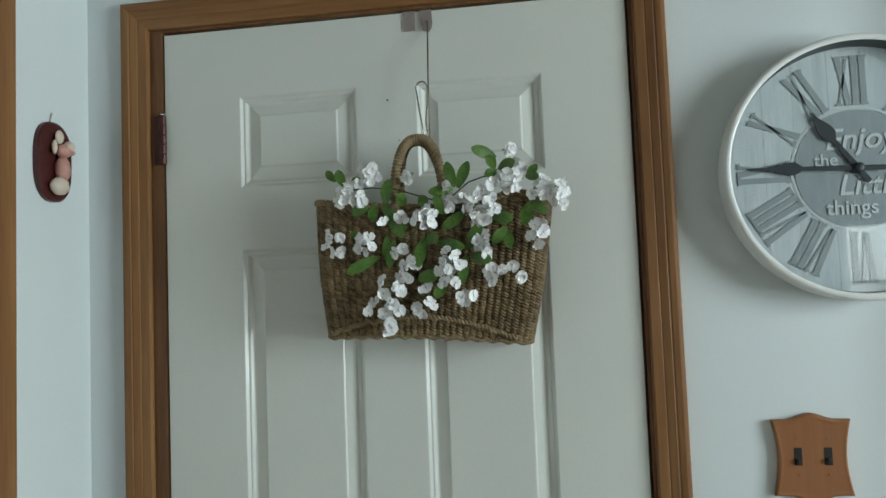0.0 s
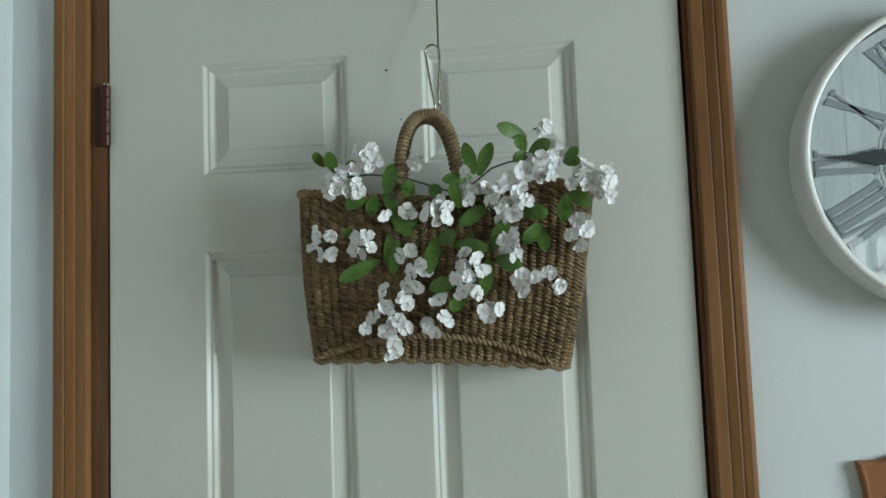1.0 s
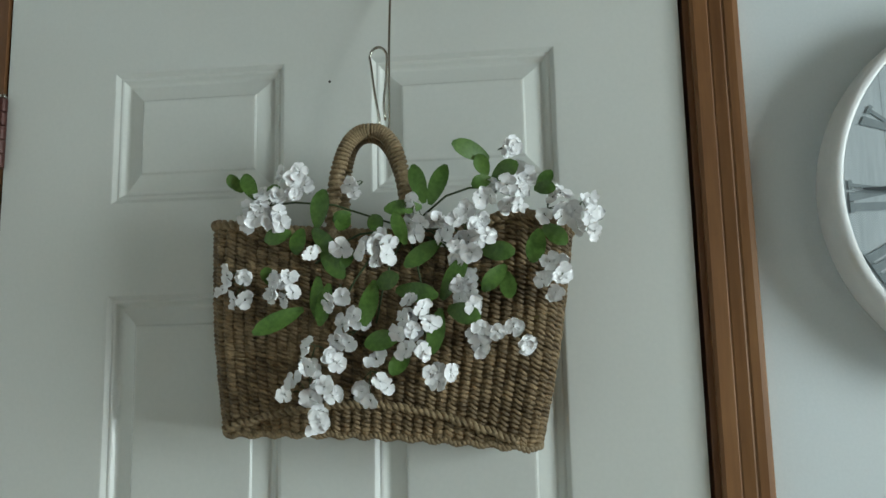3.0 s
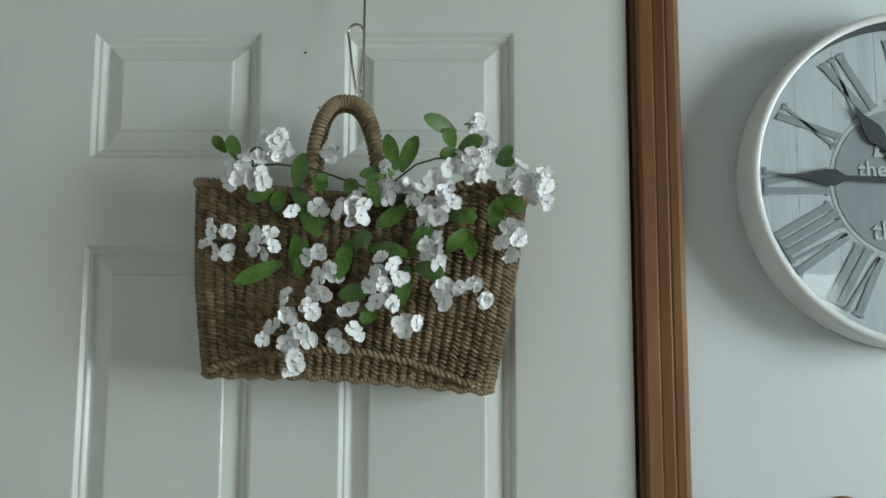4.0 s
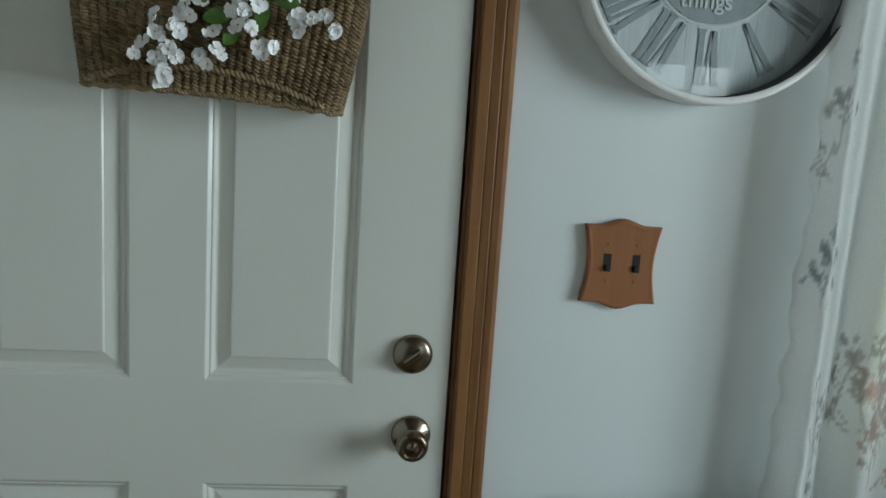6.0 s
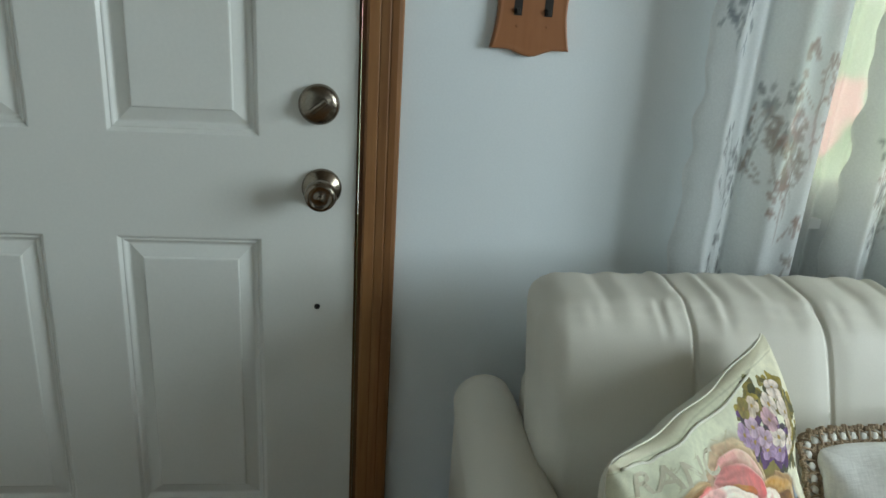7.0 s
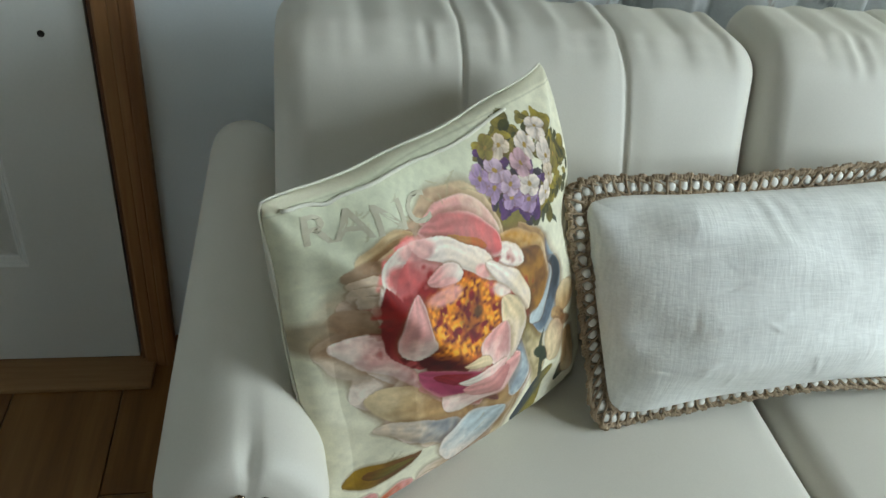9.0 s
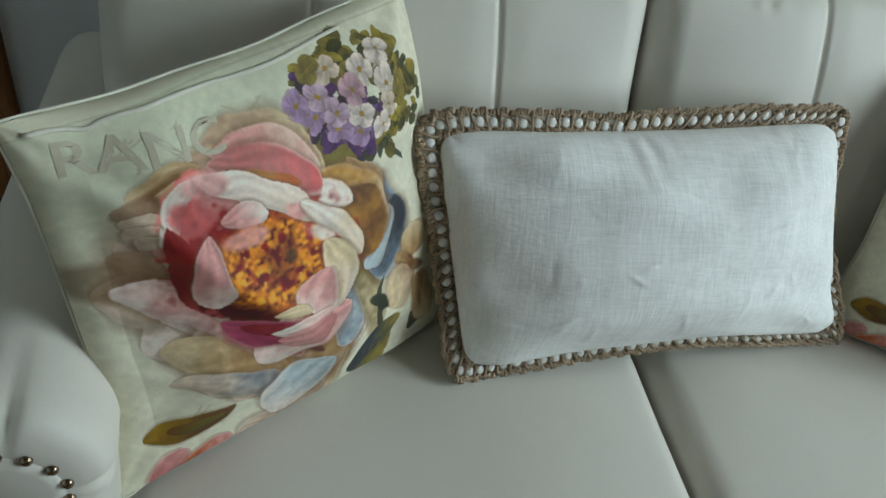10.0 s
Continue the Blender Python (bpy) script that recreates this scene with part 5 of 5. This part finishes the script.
    blob(0.522, 0.399, 0.086, 0.042, 49, salmon, 0.9)
    stamens(0.405, 0.457, 0.144, 0.114)
    blob(0.421, 0.451, 0.043, 0.051, 34, wine, 0.55)
    blob(0.441, 0.453, 0.020, 0.013, 26, umber, 0.9)
    petal(0.311, 0.201, 0.562, 0.341, 0.0408, -0.029, rose, salmon, white)
    petal(0.371, 0.236, 0.495, 0.302, 0.0145, -0.008, ochre, rust, None, 0.8)
    petal(0.275, 0.211, 0.536, 0.406, 0.0290, -0.020, white, pale, white)
    blob(0.296, 0.226, 0.048, 0.022, 7, blush, 0.8)
    blob(0.253, 0.284, 0.045, 0.039, 25, salmon, 0.9)
    petal(0.298, 0.314, 0.411, 0.340, 0.0268, -0.009, blush, white, white)
    blob(0.360, 0.342, 0.031, 0.016, 15, blush, 0.7)
    blob(0.352, 0.377, 0.052, 0.024, 8, blush, 0.8)
    petal(0.276, 0.333, 0.265, 0.521, 0.0297, 0.005, blush, white, white)
    blob(0.483, 0.366, 0.034, 0.018, 40, blush, 0.9)
    blob(0.537, 0.443, 0.034, 0.020, 49, white, 0.9)
    petal(0.493, 0.345, 0.634, 0.543, 0.0252, -0.014, white, cream, tan)
    petal(0.534, 0.464, 0.526, 0.655, 0.0460, -0.042, cream, white, white)
    petal(0.538, 0.535, 0.498, 0.641, 0.0626, 0.025, blush, white, white)
    petal(0.266, 0.566, 0.438, 0.663, 0.0353, 0.015, plumpink, magenta, blush)
    petal(0.307, 0.593, 0.439, 0.647, 0.0185, 0.009, crimson, plumpink, None, 0.8)
    petal(0.362, 0.640, 0.534, 0.642, 0.0197, 0.010, white, blush, white)
    petal(0.379, 0.669, 0.538, 0.678, 0.0288, 0.014, blush, rose, None, 0.9)
    petal(0.367, 0.579, 0.468, 0.619, 0.0150, -0.006, cream, cream, tan)
    petal(0.694, 0.652, 0.688, 0.834, 0.0102, 0.019, moss, moss, None, 0.9)
    petal(0.799, 0.837, 0.826, 0.935, 0.0151, -0.010, moss, moss, None, 0.9)
    blob(0.681, 0.721, 0.037, 0.015, 33, moss)
    petal(0.580, 0.879, 0.758, 0.917, 0.0750, -0.027, ink, khaki, None)
    petal(0.622, 0.948, 0.741, 0.966, 0.0383, -0.022, olive, khaki, None)
    petal(0.818, 0.665, 0.822, 0.568, 0.0410, -0.001, tan, cream, tan)
    petal(0.825, 0.696, 0.746, 0.632, 0.0201, -0.000, umber, tan, tan)
    petal(0.820, 0.711, 0.720, 0.772, 0.0571, 0.027, dust, cream, tan)
    petal(0.829, 0.735, 0.882, 0.911, 0.0456, 0.001, tan, cream, tan)
    blob(0.826, 0.700, 0.038, 0.018, 33, umber, 0.9)
    petal(0.282, 0.835, 0.085, 0.858, 0.0330, -0.017, umber, goldleaf, olive)
    petal(0.261, 0.845, 0.126, 0.860, 0.0153, -0.006, olive, umber, None, 0.9)
    petal(0.725, 0.349, 0.745, 0.302, 0.0106, -0.000, moss, moss, None, 0.9)
    petal(0.807, 0.393, 0.750, 0.331, 0.0064, -0.000, moss, moss, None, 0.9)
    # a second bloom cut off by the lower hem
    petal(0.06, 1.02, 0.16, 0.93, 0.035, 0.0, rose, blush, white)
    petal(0.12, 1.03, 0.28, 0.95, 0.035, 0.0, rust, blush, white)
    petal(0.22, 1.04, 0.36, 0.97, 0.030, 0.0, rose, pale, white)
    # hydrangea head: dark gaps, green leaves of the crown, violet on its shaded side, then pale florets
    for k in range(300):
        a, r = rng.uniform(0, 6.28), math.sqrt(rng.rand())
        p, q = 0.5 + 0.5 * r * math.cos(a), 0.5 + 0.5 * r * math.sin(a)
        x = (0.645 + 0.320 * p) * (1 - q) + (0.504 + 0.339 * p) * q
        y = (0.022 + 0.129 * p) * (1 - q) + (0.202 + 0.191 * p) * q
        purple = q > 0.42 and p < 0.62
        tones = (violet, (0.30, 0.19, 0.36), (0.09, 0.07, 0.08)) if purple else (olive, (0.40, 0.33, 0.09), (0.10, 0.10, 0.03), khaki)
        tone = tones[rng.randint(len(tones))]
        b, ln = rng.uniform(0, 6.28), rng.uniform(0.022, 0.050)
        petal(x, y, x + ln * math.cos(b), y + ln * math.sin(b), rng.uniform(0.008, 0.016), 0.0, np.array(tone) * 0.7, tone, None, 0.95)
    for cx, cy, tone in ((0.588, 0.192, lilac), (0.556, 0.155, lilac), (0.682, 0.259, lilac), (0.640, 0.240, lilac), (0.805, 0.123, white), (0.662, 0.116, pale), (0.743, 0.142, white), (0.800, 0.181, white), (0.790, 0.232, pale), (0.699, 0.225, white), (0.614, 0.157, (0.62, 0.50, 0.56)), (0.642, 0.205, (0.60, 0.48, 0.54)), (0.703, 0.174, (0.60, 0.44, 0.46)), (0.750, 0.272, white), (0.620, 0.100, khaki), (0.850, 0.205, khaki)):
        spin = rng.uniform(0, 1.6)
        for k in range(4):
            b = spin + math.pi / 2 * k + rng.uniform(-0.2, 0.2)
            petal(cx, cy, cx + 0.034 * math.cos(b), cy + 0.034 * math.sin(b), 0.0155, 0.0, np.array(tone) * 0.72, tone, np.minimum(np.array(tone) * 1.1, 0.8))
        blob(cx, cy, 0.006, 0.006, 0, (0.36, 0.26, 0.10))
    # pale script flourishes
    for k in range(30):
        x, y = rng.uniform(0.15, 0.6), rng.choice((rng.uniform(0.10, 0.17), rng.uniform(0.80, 0.98)))
        petal(x, y, x + rng.uniform(0.01, 0.04), y + rng.uniform(-0.04, 0.02), 0.0026, 0.004, (0.40, 0.36, 0.25), (0.50, 0.46, 0.34), None, 0.4)
    # plain hem along the top
    whole = (slice(None), slice(None))
    blend(whole, (0.040 - t + 0.006 * w1) * 120, (0.58, 0.56, 0.46))
    blend(whole, (0.003 - np.abs(t - 0.043)) * 200, (0.42, 0.41, 0.32))
    grey = col.mean(axis=2, keepdims=True)
    col = grey + (col - grey) * 1.20
    col = 0.66 * (np.clip(col, 0.002, 1) / 0.66) ** 1.38
    return np.clip(col, 0.004, 0.85)


def pillow_sheet(n, thick, pinch, crease, back=False, corner=0.0, waist=0.0):
    """Local shape of one face: u, v from -1 to 1 as arrays of x, lift, z fractions."""
    q = np.sin(np.linspace(-1, 1, n) * math.pi / 2) * 0.5 + np.linspace(-1, 1, n) * 0.5
    v, u = np.meshgrid(-q, q, indexing="ij")
    px = u * (1 - (pinch + waist * (u < 0)) * (1 - v ** 2))
    pz = v * (1 - (pinch + 0.5 * waist * (v > 0)) * (1 - u ** 2))
    body = (np.clip(1 - u ** 2, 0, 1) * np.clip(1 - v ** 2, 0, 1)) ** 0.5
    lift = thick * body
    lift = lift + crease * (lump((n, n), 7, 21 + back) - 0.5) * body ** 0.5 * 2
    # tucks that run in from the corners
    for su, sv in ((-1, 1), (1, 1), (-1, -1), (1, -1)):
        du, dv = 1 - su * u, 1 - sv * v
        r = np.hypot(du, dv)
        lift = lift + corner * np.cos(np.arctan2(dv, du) * 9.0) * np.exp(-(r / 0.55) ** 2) * np.clip(r * 2, 0, 1) * body ** 0.6
    return px, lift, pz


def floral_cushion(name, top_l, top_r, low_l, low_r, label, swell=0.0, n=480, turn=0.0):
    """A square cushion between its four corners, a little twisted as it leans."""
    tl, tr, bl, br = (Vector(q) for q in (top_l, top_r, low_l, low_r))
    mid = (tl + tr + bl + br) / 4
    X, D = ((tr - tl) + (br - bl)).normalized(), ((bl - tl) + (br - tr)).normalized()
    F = D.cross(X).normalized()
    if F.y > 0:
        F = -F
    root = thing(name, label, "cushion", "floral cushions on the sofa", at=(mid.x, mid.y, low_l[2]))
    def place(px, lift, pz):
        px = px * (1 + swell * (px > 0) * np.clip(1 - pz ** 2, 0, 1) ** 0.35)
        s_, t_ = (px + 1) / 2, (1 - pz) / 2
        # the outer side turns back, away from the fold
        lift = lift - turn * np.clip(1 - s_ / 0.26, 0, 1) ** 1.15 * np.sin(math.pi * np.clip(t_, 0, 1)) ** 0.6
        co = np.zeros((*px.shape, 3))
        for i in range(3):
            co[..., i] = (tl[i] * (1 - s_) + tr[i] * s_) * (1 - t_) + (bl[i] * (1 - s_) + br[i] * s_) * t_ + F[i] * lift
        return co
    px, lift, pz = pillow_sheet(n, 0.070, 0.030, 0.011, corner=0.009, waist=0.065)
    # a sharp fold runs from the upper outer corner to the middle, and the cloth falls away below it
    du, dv = (px + 1) * 0.5, (1 - pz) * 0.5
    q = dv - 1.40 * du - 0.03 + 0.015 * np.sin(du * 16)
    fade = np.clip(1 - du / 0.56, 0, 1) ** 0.7 * np.clip(du * 9, 0, 1)
    fall = np.clip(q / 0.17, 0, 1)
    lift = lift * (1 - 0.45 * fall * fall * (3 - 2 * fall) * fade) + 0.010 * np.exp(-(q / 0.06) ** 2) * fade
    lift = lift + 0.004 * np.exp(-((dv - 0.62 - 0.5 * du) / 0.03) ** 2) * np.clip(1 - du / 0.45, 0, 1) * np.clip(du * 9, 0, 1)
    co = place(px, lift, pz)
    # the paint runs in cloth fractions
    colours = paint_floral(640)
    si = np.clip(((px + 1) / 2 * 639), 0, 639).astype(int)
    ti = np.clip(((1 - pz) / 2 * 639), 0, 639).astype(int)
    front = mesh_part("front_cover", grid_mesh("front_cover", co, colours[ti, si]), M_FLORAL, root, "cream cotton printed with a pink peony", smooth=True)
    bx, rear, bz = pillow_sheet(80, 0.070, 0.030, 0.008, True, waist=0.065)
    mesh_part("back_cover", grid_mesh("back_cover", place(bx, -rear, bz)[:, ::-1]), M_PIPING, root, smooth=True)
    bm = bmesh.new()

    def edge_pt(u, v):
        pu, pv = u * (1 - (0.030 + 0.065 * (u < 0)) * (1 - v * v)), v * (1 - (0.030 + 0.0325 * (v > 0)) * (1 - u * u))
        q = place(np.array([[pu * 1.004]]), np.array([[0.003 * math.sin(9 * u + 7 * v)]]), np.array([[pv * 1.004]]))[0, 0]
        return Vector(q)
    loop = [edge_pt(-1 + 2 * k / 40, 1) for k in range(40)] + [edge_pt(1, 1 - 2 * k / 40) for k in range(40)] + [edge_pt(1 - 2 * k / 40, -1) for k in range(40)] + [edge_pt(-1, -1 + 2 * k / 40) for k in range(40)]
    tube(bm, loop, 0.0014, 6, closed=True)
    part("seam_edge", bm, M_PIPING, root, "plain cream seam edge", smooth=True)
    # the lip of the opening stands a little proud along the top
    axis = np.sin(np.linspace(-1, 1, n) * math.pi / 2) * 0.5 + np.linspace(-1, 1, n) * 0.5
    lip = []
    for k in range(60):
        f = 0.03 + 0.72 * k / 59
        d = 0.030 + 0.012 * math.exp(-((f - 0.13) / 0.025) ** 2) + 0.004 * math.sin(f * 15)
        i, j = int(np.searchsorted(axis, 2 * f - 1)), int(np.searchsorted(axis, 2 * d - 1))
        lip.append(Vector(co[j, i]) + F * 0.0015)
    fb = bmesh.new()
    tube(fb, lip, 0.0020, 8, squash=0.7)
    part("flap", fb, M_PIPING, root, "folded cream opening flap", smooth=True)
    # large faded capitals along the top
    letters = text_bm("RANC", 0.070)
    bmesh.ops.subdivide_edges(letters, edges=[e for e in letters.edges if e.calc_length() > 0.012], cuts=3)
    xs = [v.co.x for v in letters.verts]
    width = max(xs) - min(xs)
    q = np.sin(np.linspace(-1, 1, n) * math.pi / 2) * 0.5 + np.linspace(-1, 1, n) * 0.5
    for v in letters.verts:
        f = (v.co.x - min(xs)) / width
        s_ = 0.055 + 0.31 * f + 0.25 * v.co.z
        t_ = 0.098 + 0.030 * f - v.co.z * 1.5
        i, j = int(np.searchsorted(q, 2 * s_ - 1)), int(np.searchsorted(q, 2 * t_ - 1))
        c = co[min(max(j, 0), n - 1), min(max(i, 0), n - 1)]
        v.co = Vector(c) + F * 0.0005
    part("printed_letters", letters, M_INK, front, "faded tan capital letters")
    return root


M_PIPING = surface("plain_cream_cotton", (0.56, 0.54, 0.44), (0.66, 0.64, 0.53), 0.75, big=12, small=420, bump=0.2)
floral_cushion("floral_cushion", (1.185, -0.633, 0.790), (1.482, -0.356, 0.798), (1.238, -0.702, 0.428), (1.560, -0.484, 0.430), "square cream cushion printed with a large pink peony and hydrangea", 0.10, turn=0.040)
floral_cushion("floral_cushion", (2.150, -0.360, 0.745), (2.420, -0.530, 0.800), (2.085, -0.490, 0.428), (2.385, -0.690, 0.430), "square floral cushion half hidden behind the white cushion", n=200)


def lumbar_cushion():
    """White linen with a crocheted jute border and white cord knots."""
    tl, bl, br = Vector((1.506, -0.441, 0.702)), Vector((1.566, -0.584, 0.424)), Vector((2.098, -0.541, 0.436))
    X, D = br - bl, bl - tl
    mid = (tl + br) / 2
    F = D.cross(X).normalized()
    if F.y > 0:
        F = -F
    root = thing("lumbar_cushion", "white linen lumbar cushion with a beaded jute border", "cushion", at=mid - Vector((0, 0, 0.13)))
    W, H, B = X.length, D.length, 0.033
    ux, uz = 1 - 2 * B / W, 1 - 2 * B / H

    def place(px, lift, pz):
        co = np.zeros((*px.shape, 3))
        for i in range(3):
            co[..., i] = mid[i] + X[i] * px / 2 - D[i] * pz / 2 + F[i] * lift
        return co

    def nip(u, v):
        """The far end draws in at its middle."""
        return u * (1 - 0.075 * (u > 0) * (1 - np.minimum(v * v, 1)))

    def bow(u, v):
        """The long edges draw in at their middle, the lower one most."""
        return v * (1 - (0.05 + 0.10 * (v < 0)) * (1 - np.minimum(u * u, 1)))

    def soft(u, v, p=13.0):
        """Rounds the corners off."""
        m = np.maximum(np.abs(u), np.abs(v)) + 1e-9
        k = m / (np.abs(u) ** p + np.abs(v) ** p + 1e-30) ** (1 / p)
        k = 1 + (k - 1) * np.minimum(m, 1.0) ** 9
        return u * k, v * k
    px, lift, pz = pillow_sheet(190, 0.086, 0.0, 0.012, corner=0.0012)
    # gathers under the top edge
    wr = 0.0026 * np.sin(px * 31 + 4 * np.sin(px * 9 + 1)) * np.clip(lump(px.shape, 9, 33) - 0.3, 0, 1) * 1.2 * np.exp(-((1 - pz) / 0.22)) * np.clip((1 - pz) * 8, 0, 1)
    lift = lift + wr
    # short crumples scattered over the cloth
    rc = np.random.RandomState(14)
    for k in range(34):
        cu, cv, an, ln = rc.uniform(-0.92, 0.92), rc.uniform(-0.9, 0.95), rc.uniform(0, math.pi), rc.uniform(0.05, 0.16)
        a_ = ((px - cu) * math.cos(an) * 1.6 + (pz - cv) * math.sin(an)) / ln
        b_ = (-(px - cu) * math.sin(an) * 1.6 + (pz - cv) * math.cos(an)) / 0.022
        lift = lift + rc.uniform(-0.0016, 0.0022) * np.exp(-a_ * a_ - b_ * b_)
    px, pz = soft(px, pz)
    mesh_part("front_cover", grid_mesh("front_cover", place(nip(px * (ux + 0.045), pz), lift + 0.004, bow(px, pz * (uz + 0.07)))), M_LINEN, root, smooth=True)
    bx, bl_, bz = pillow_sheet(60, 0.050, 0.0, 0.006, True)
    mesh_part("back_cover", grid_mesh("back_cover", place(nip(bx * ux, bz), -bl_, bow(bx, bz * uz))[:, ::-1]), M_LINEN, root, smooth=True)

    def spot(side, f, off, lift=0.0):
        """A place on the border: side 0 top, 1 right, 2 bottom, 3 left; off from 0 inner to 1 outer."""
        k = B * (1 - off)
        if side in (0, 2):
            u = (2 * f - 1) * (1 - 2 * k / W)
            v = (1 if side == 0 else -1) * (1 - 2 * k / H)
        else:
            v = (1 - 2 * f) * (1 - 2 * k / H)
            u = (1 if side == 1 else -1) * (1 - 2 * k / W)
        u, v = (float(q) for q in soft(np.float64(u), np.float64(v)))
        if side in (0, 2):
            v += (0.014 * math.sin(11 * f + side) + 0.009 * math.sin(27 * f + 2 * side)) * math.sin(math.pi * f)
        else:
            u += (0.008 * math.sin(8 * f + side) + 0.005 * math.sin(19 * f)) * math.sin(math.pi * f)
        pu, pv = float(nip(np.float64(u), np.float64(v))), v
        pv = float(bow(np.float64(u), np.float64(pv)))
        wave = 0.004 * math.sin(7 * f + side * 2) + 0.002 * math.sin(31 * f + side)
        return mid + X * pu / 2 - D * pv / 2 + F * (lift + wave)

    def strand(bm, side, off0, amp, waves, phase, rad, lift=0.0, n=None):
        n = n or int(waves * 8) + 2
        pts = []
        for k in range(n + 1):
            f = k / n
            w = 2 * math.pi * waves * f + phase
            pts.append(spot(side, f, off0 + amp * math.sin(w) + 0.05 * math.sin(w * 0.37 + 3 * off0 + side), lift + 0.0014 * math.cos(w)))
        tube(bm, pts, rad, 5)
    for side in range(4):
        ln = W if side in (0, 2) else H
        pitch = max(8, int(ln / 0.0165))
        bm = bmesh.new()
        # woven inner band and outer cord, each of two twisted yarns
        for off, amp, rad, k in ((0.10, 0.09, 0.0028, 2.2), (0.28, 0.07, 0.0024, 2.2), (0.94, 0.07, 0.0024, 2.2)):
            for ph in (0, math.pi):
                strand(bm, side, off, amp, pitch * k, ph, rad)
        # loops that cross between the knots
        for ph in (0, math.pi):
            strand(bm, side, 0.62, 0.26, pitch / 2, ph, 0.0017, 0.0022, pitch * 8)
        border = part("border", bm, M_JUTE, root, "crocheted jute border", smooth=True)
        sheet = bmesh.new()
        rows = [[sheet.verts.new(spot(side, k / 40, o, -0.0028)) for k in range(41)] for o in (0.0, 0.40)]
        for k in range(40):
            sheet.faces.new((rows[0][k], rows[0][k + 1], rows[1][k + 1], rows[1][k]))
        part("backing", sheet, M_JUTE, border)
        for k in range(pitch):
            p = spot(side, (k + 0.5) / pitch, 0.62, 0.0008)
            t = (spot(side, (k + 0.9) / pitch, 0.62) - spot(side, (k + 0.1) / pitch, 0.62)).normalized()
            ob = new("knot", KNOT)
            ob.parent = border
            q = Matrix((t, F.cross(t), F)).transposed().to_4x4()
            ob.matrix_basis = Matrix.Translation(p) @ q @ Matrix.Rotation(0.3 * math.sin(k * 2.7), 4, "Z")


kb = bmesh.new()
bmesh.ops.create_icosphere(kb, subdivisions=2, radius=1.0)
for kv in kb.verts:
    kv.co = Vector((kv.co.x * 0.0058, kv.co.y * 0.0062, kv.co.z * 0.0030)) * (1 + 0.08 * noise.noise(kv.co * 2))
KNOT = bpy.data.meshes.new("knot")
kb.to_mesh(KNOT)
kb.free()
KNOT.materials.append(M_BEAD)
KNOT.polygons.foreach_set("use_smooth", [True] * len(KNOT.polygons))
lumbar_cushion()


# ---- floor ----
def floor():
    root = structure(new("floor"), "glossy orange-brown wooden plank floor", "floor")
    boxed("subfloor", M_BLACK, root, (WEST - 0.12, EAST + 0.12, SOUTH - 0.12, 0.0, -0.06, -0.014))
    rng = random.Random(8)
    wide, long_ = 0.19, 1.25
    meshes = {}

    def plank(w, l):
        k = (round(w, 3), round(l, 3))
        if k not in meshes:
            bm = bmesh.new()
            box(bm, 0, w - 0.0016, -l + 0.0016, 0, -0.014, 0.0, bevel=0.0012, seg=1)
            me = bpy.data.meshes.new("plank")
            bm.to_mesh(me)
            bm.free()
            me.materials.append(M_FLOOR)
            meshes[k] = me
        return meshes[k]
    col = 0
    x = 0.704 - 5 * wide
    side = EAST + 0.10
    while x < EAST + 0.02:
        y = -0.001
        first = (0.62, 1.25, 0.31, 0.94)[col % 4]
        while y > SOUTH - 0.12:
            l = min(first if y > -0.01 else long_, y - (SOUTH - 0.11))
            if l < 0.01:
                break
            ob = new("plank", plank(min(wide, side - x), l))
            ob.location = (x, y, 0)
            ob.parent = root
            y -= l
        x += wide
        col += 1


floor()
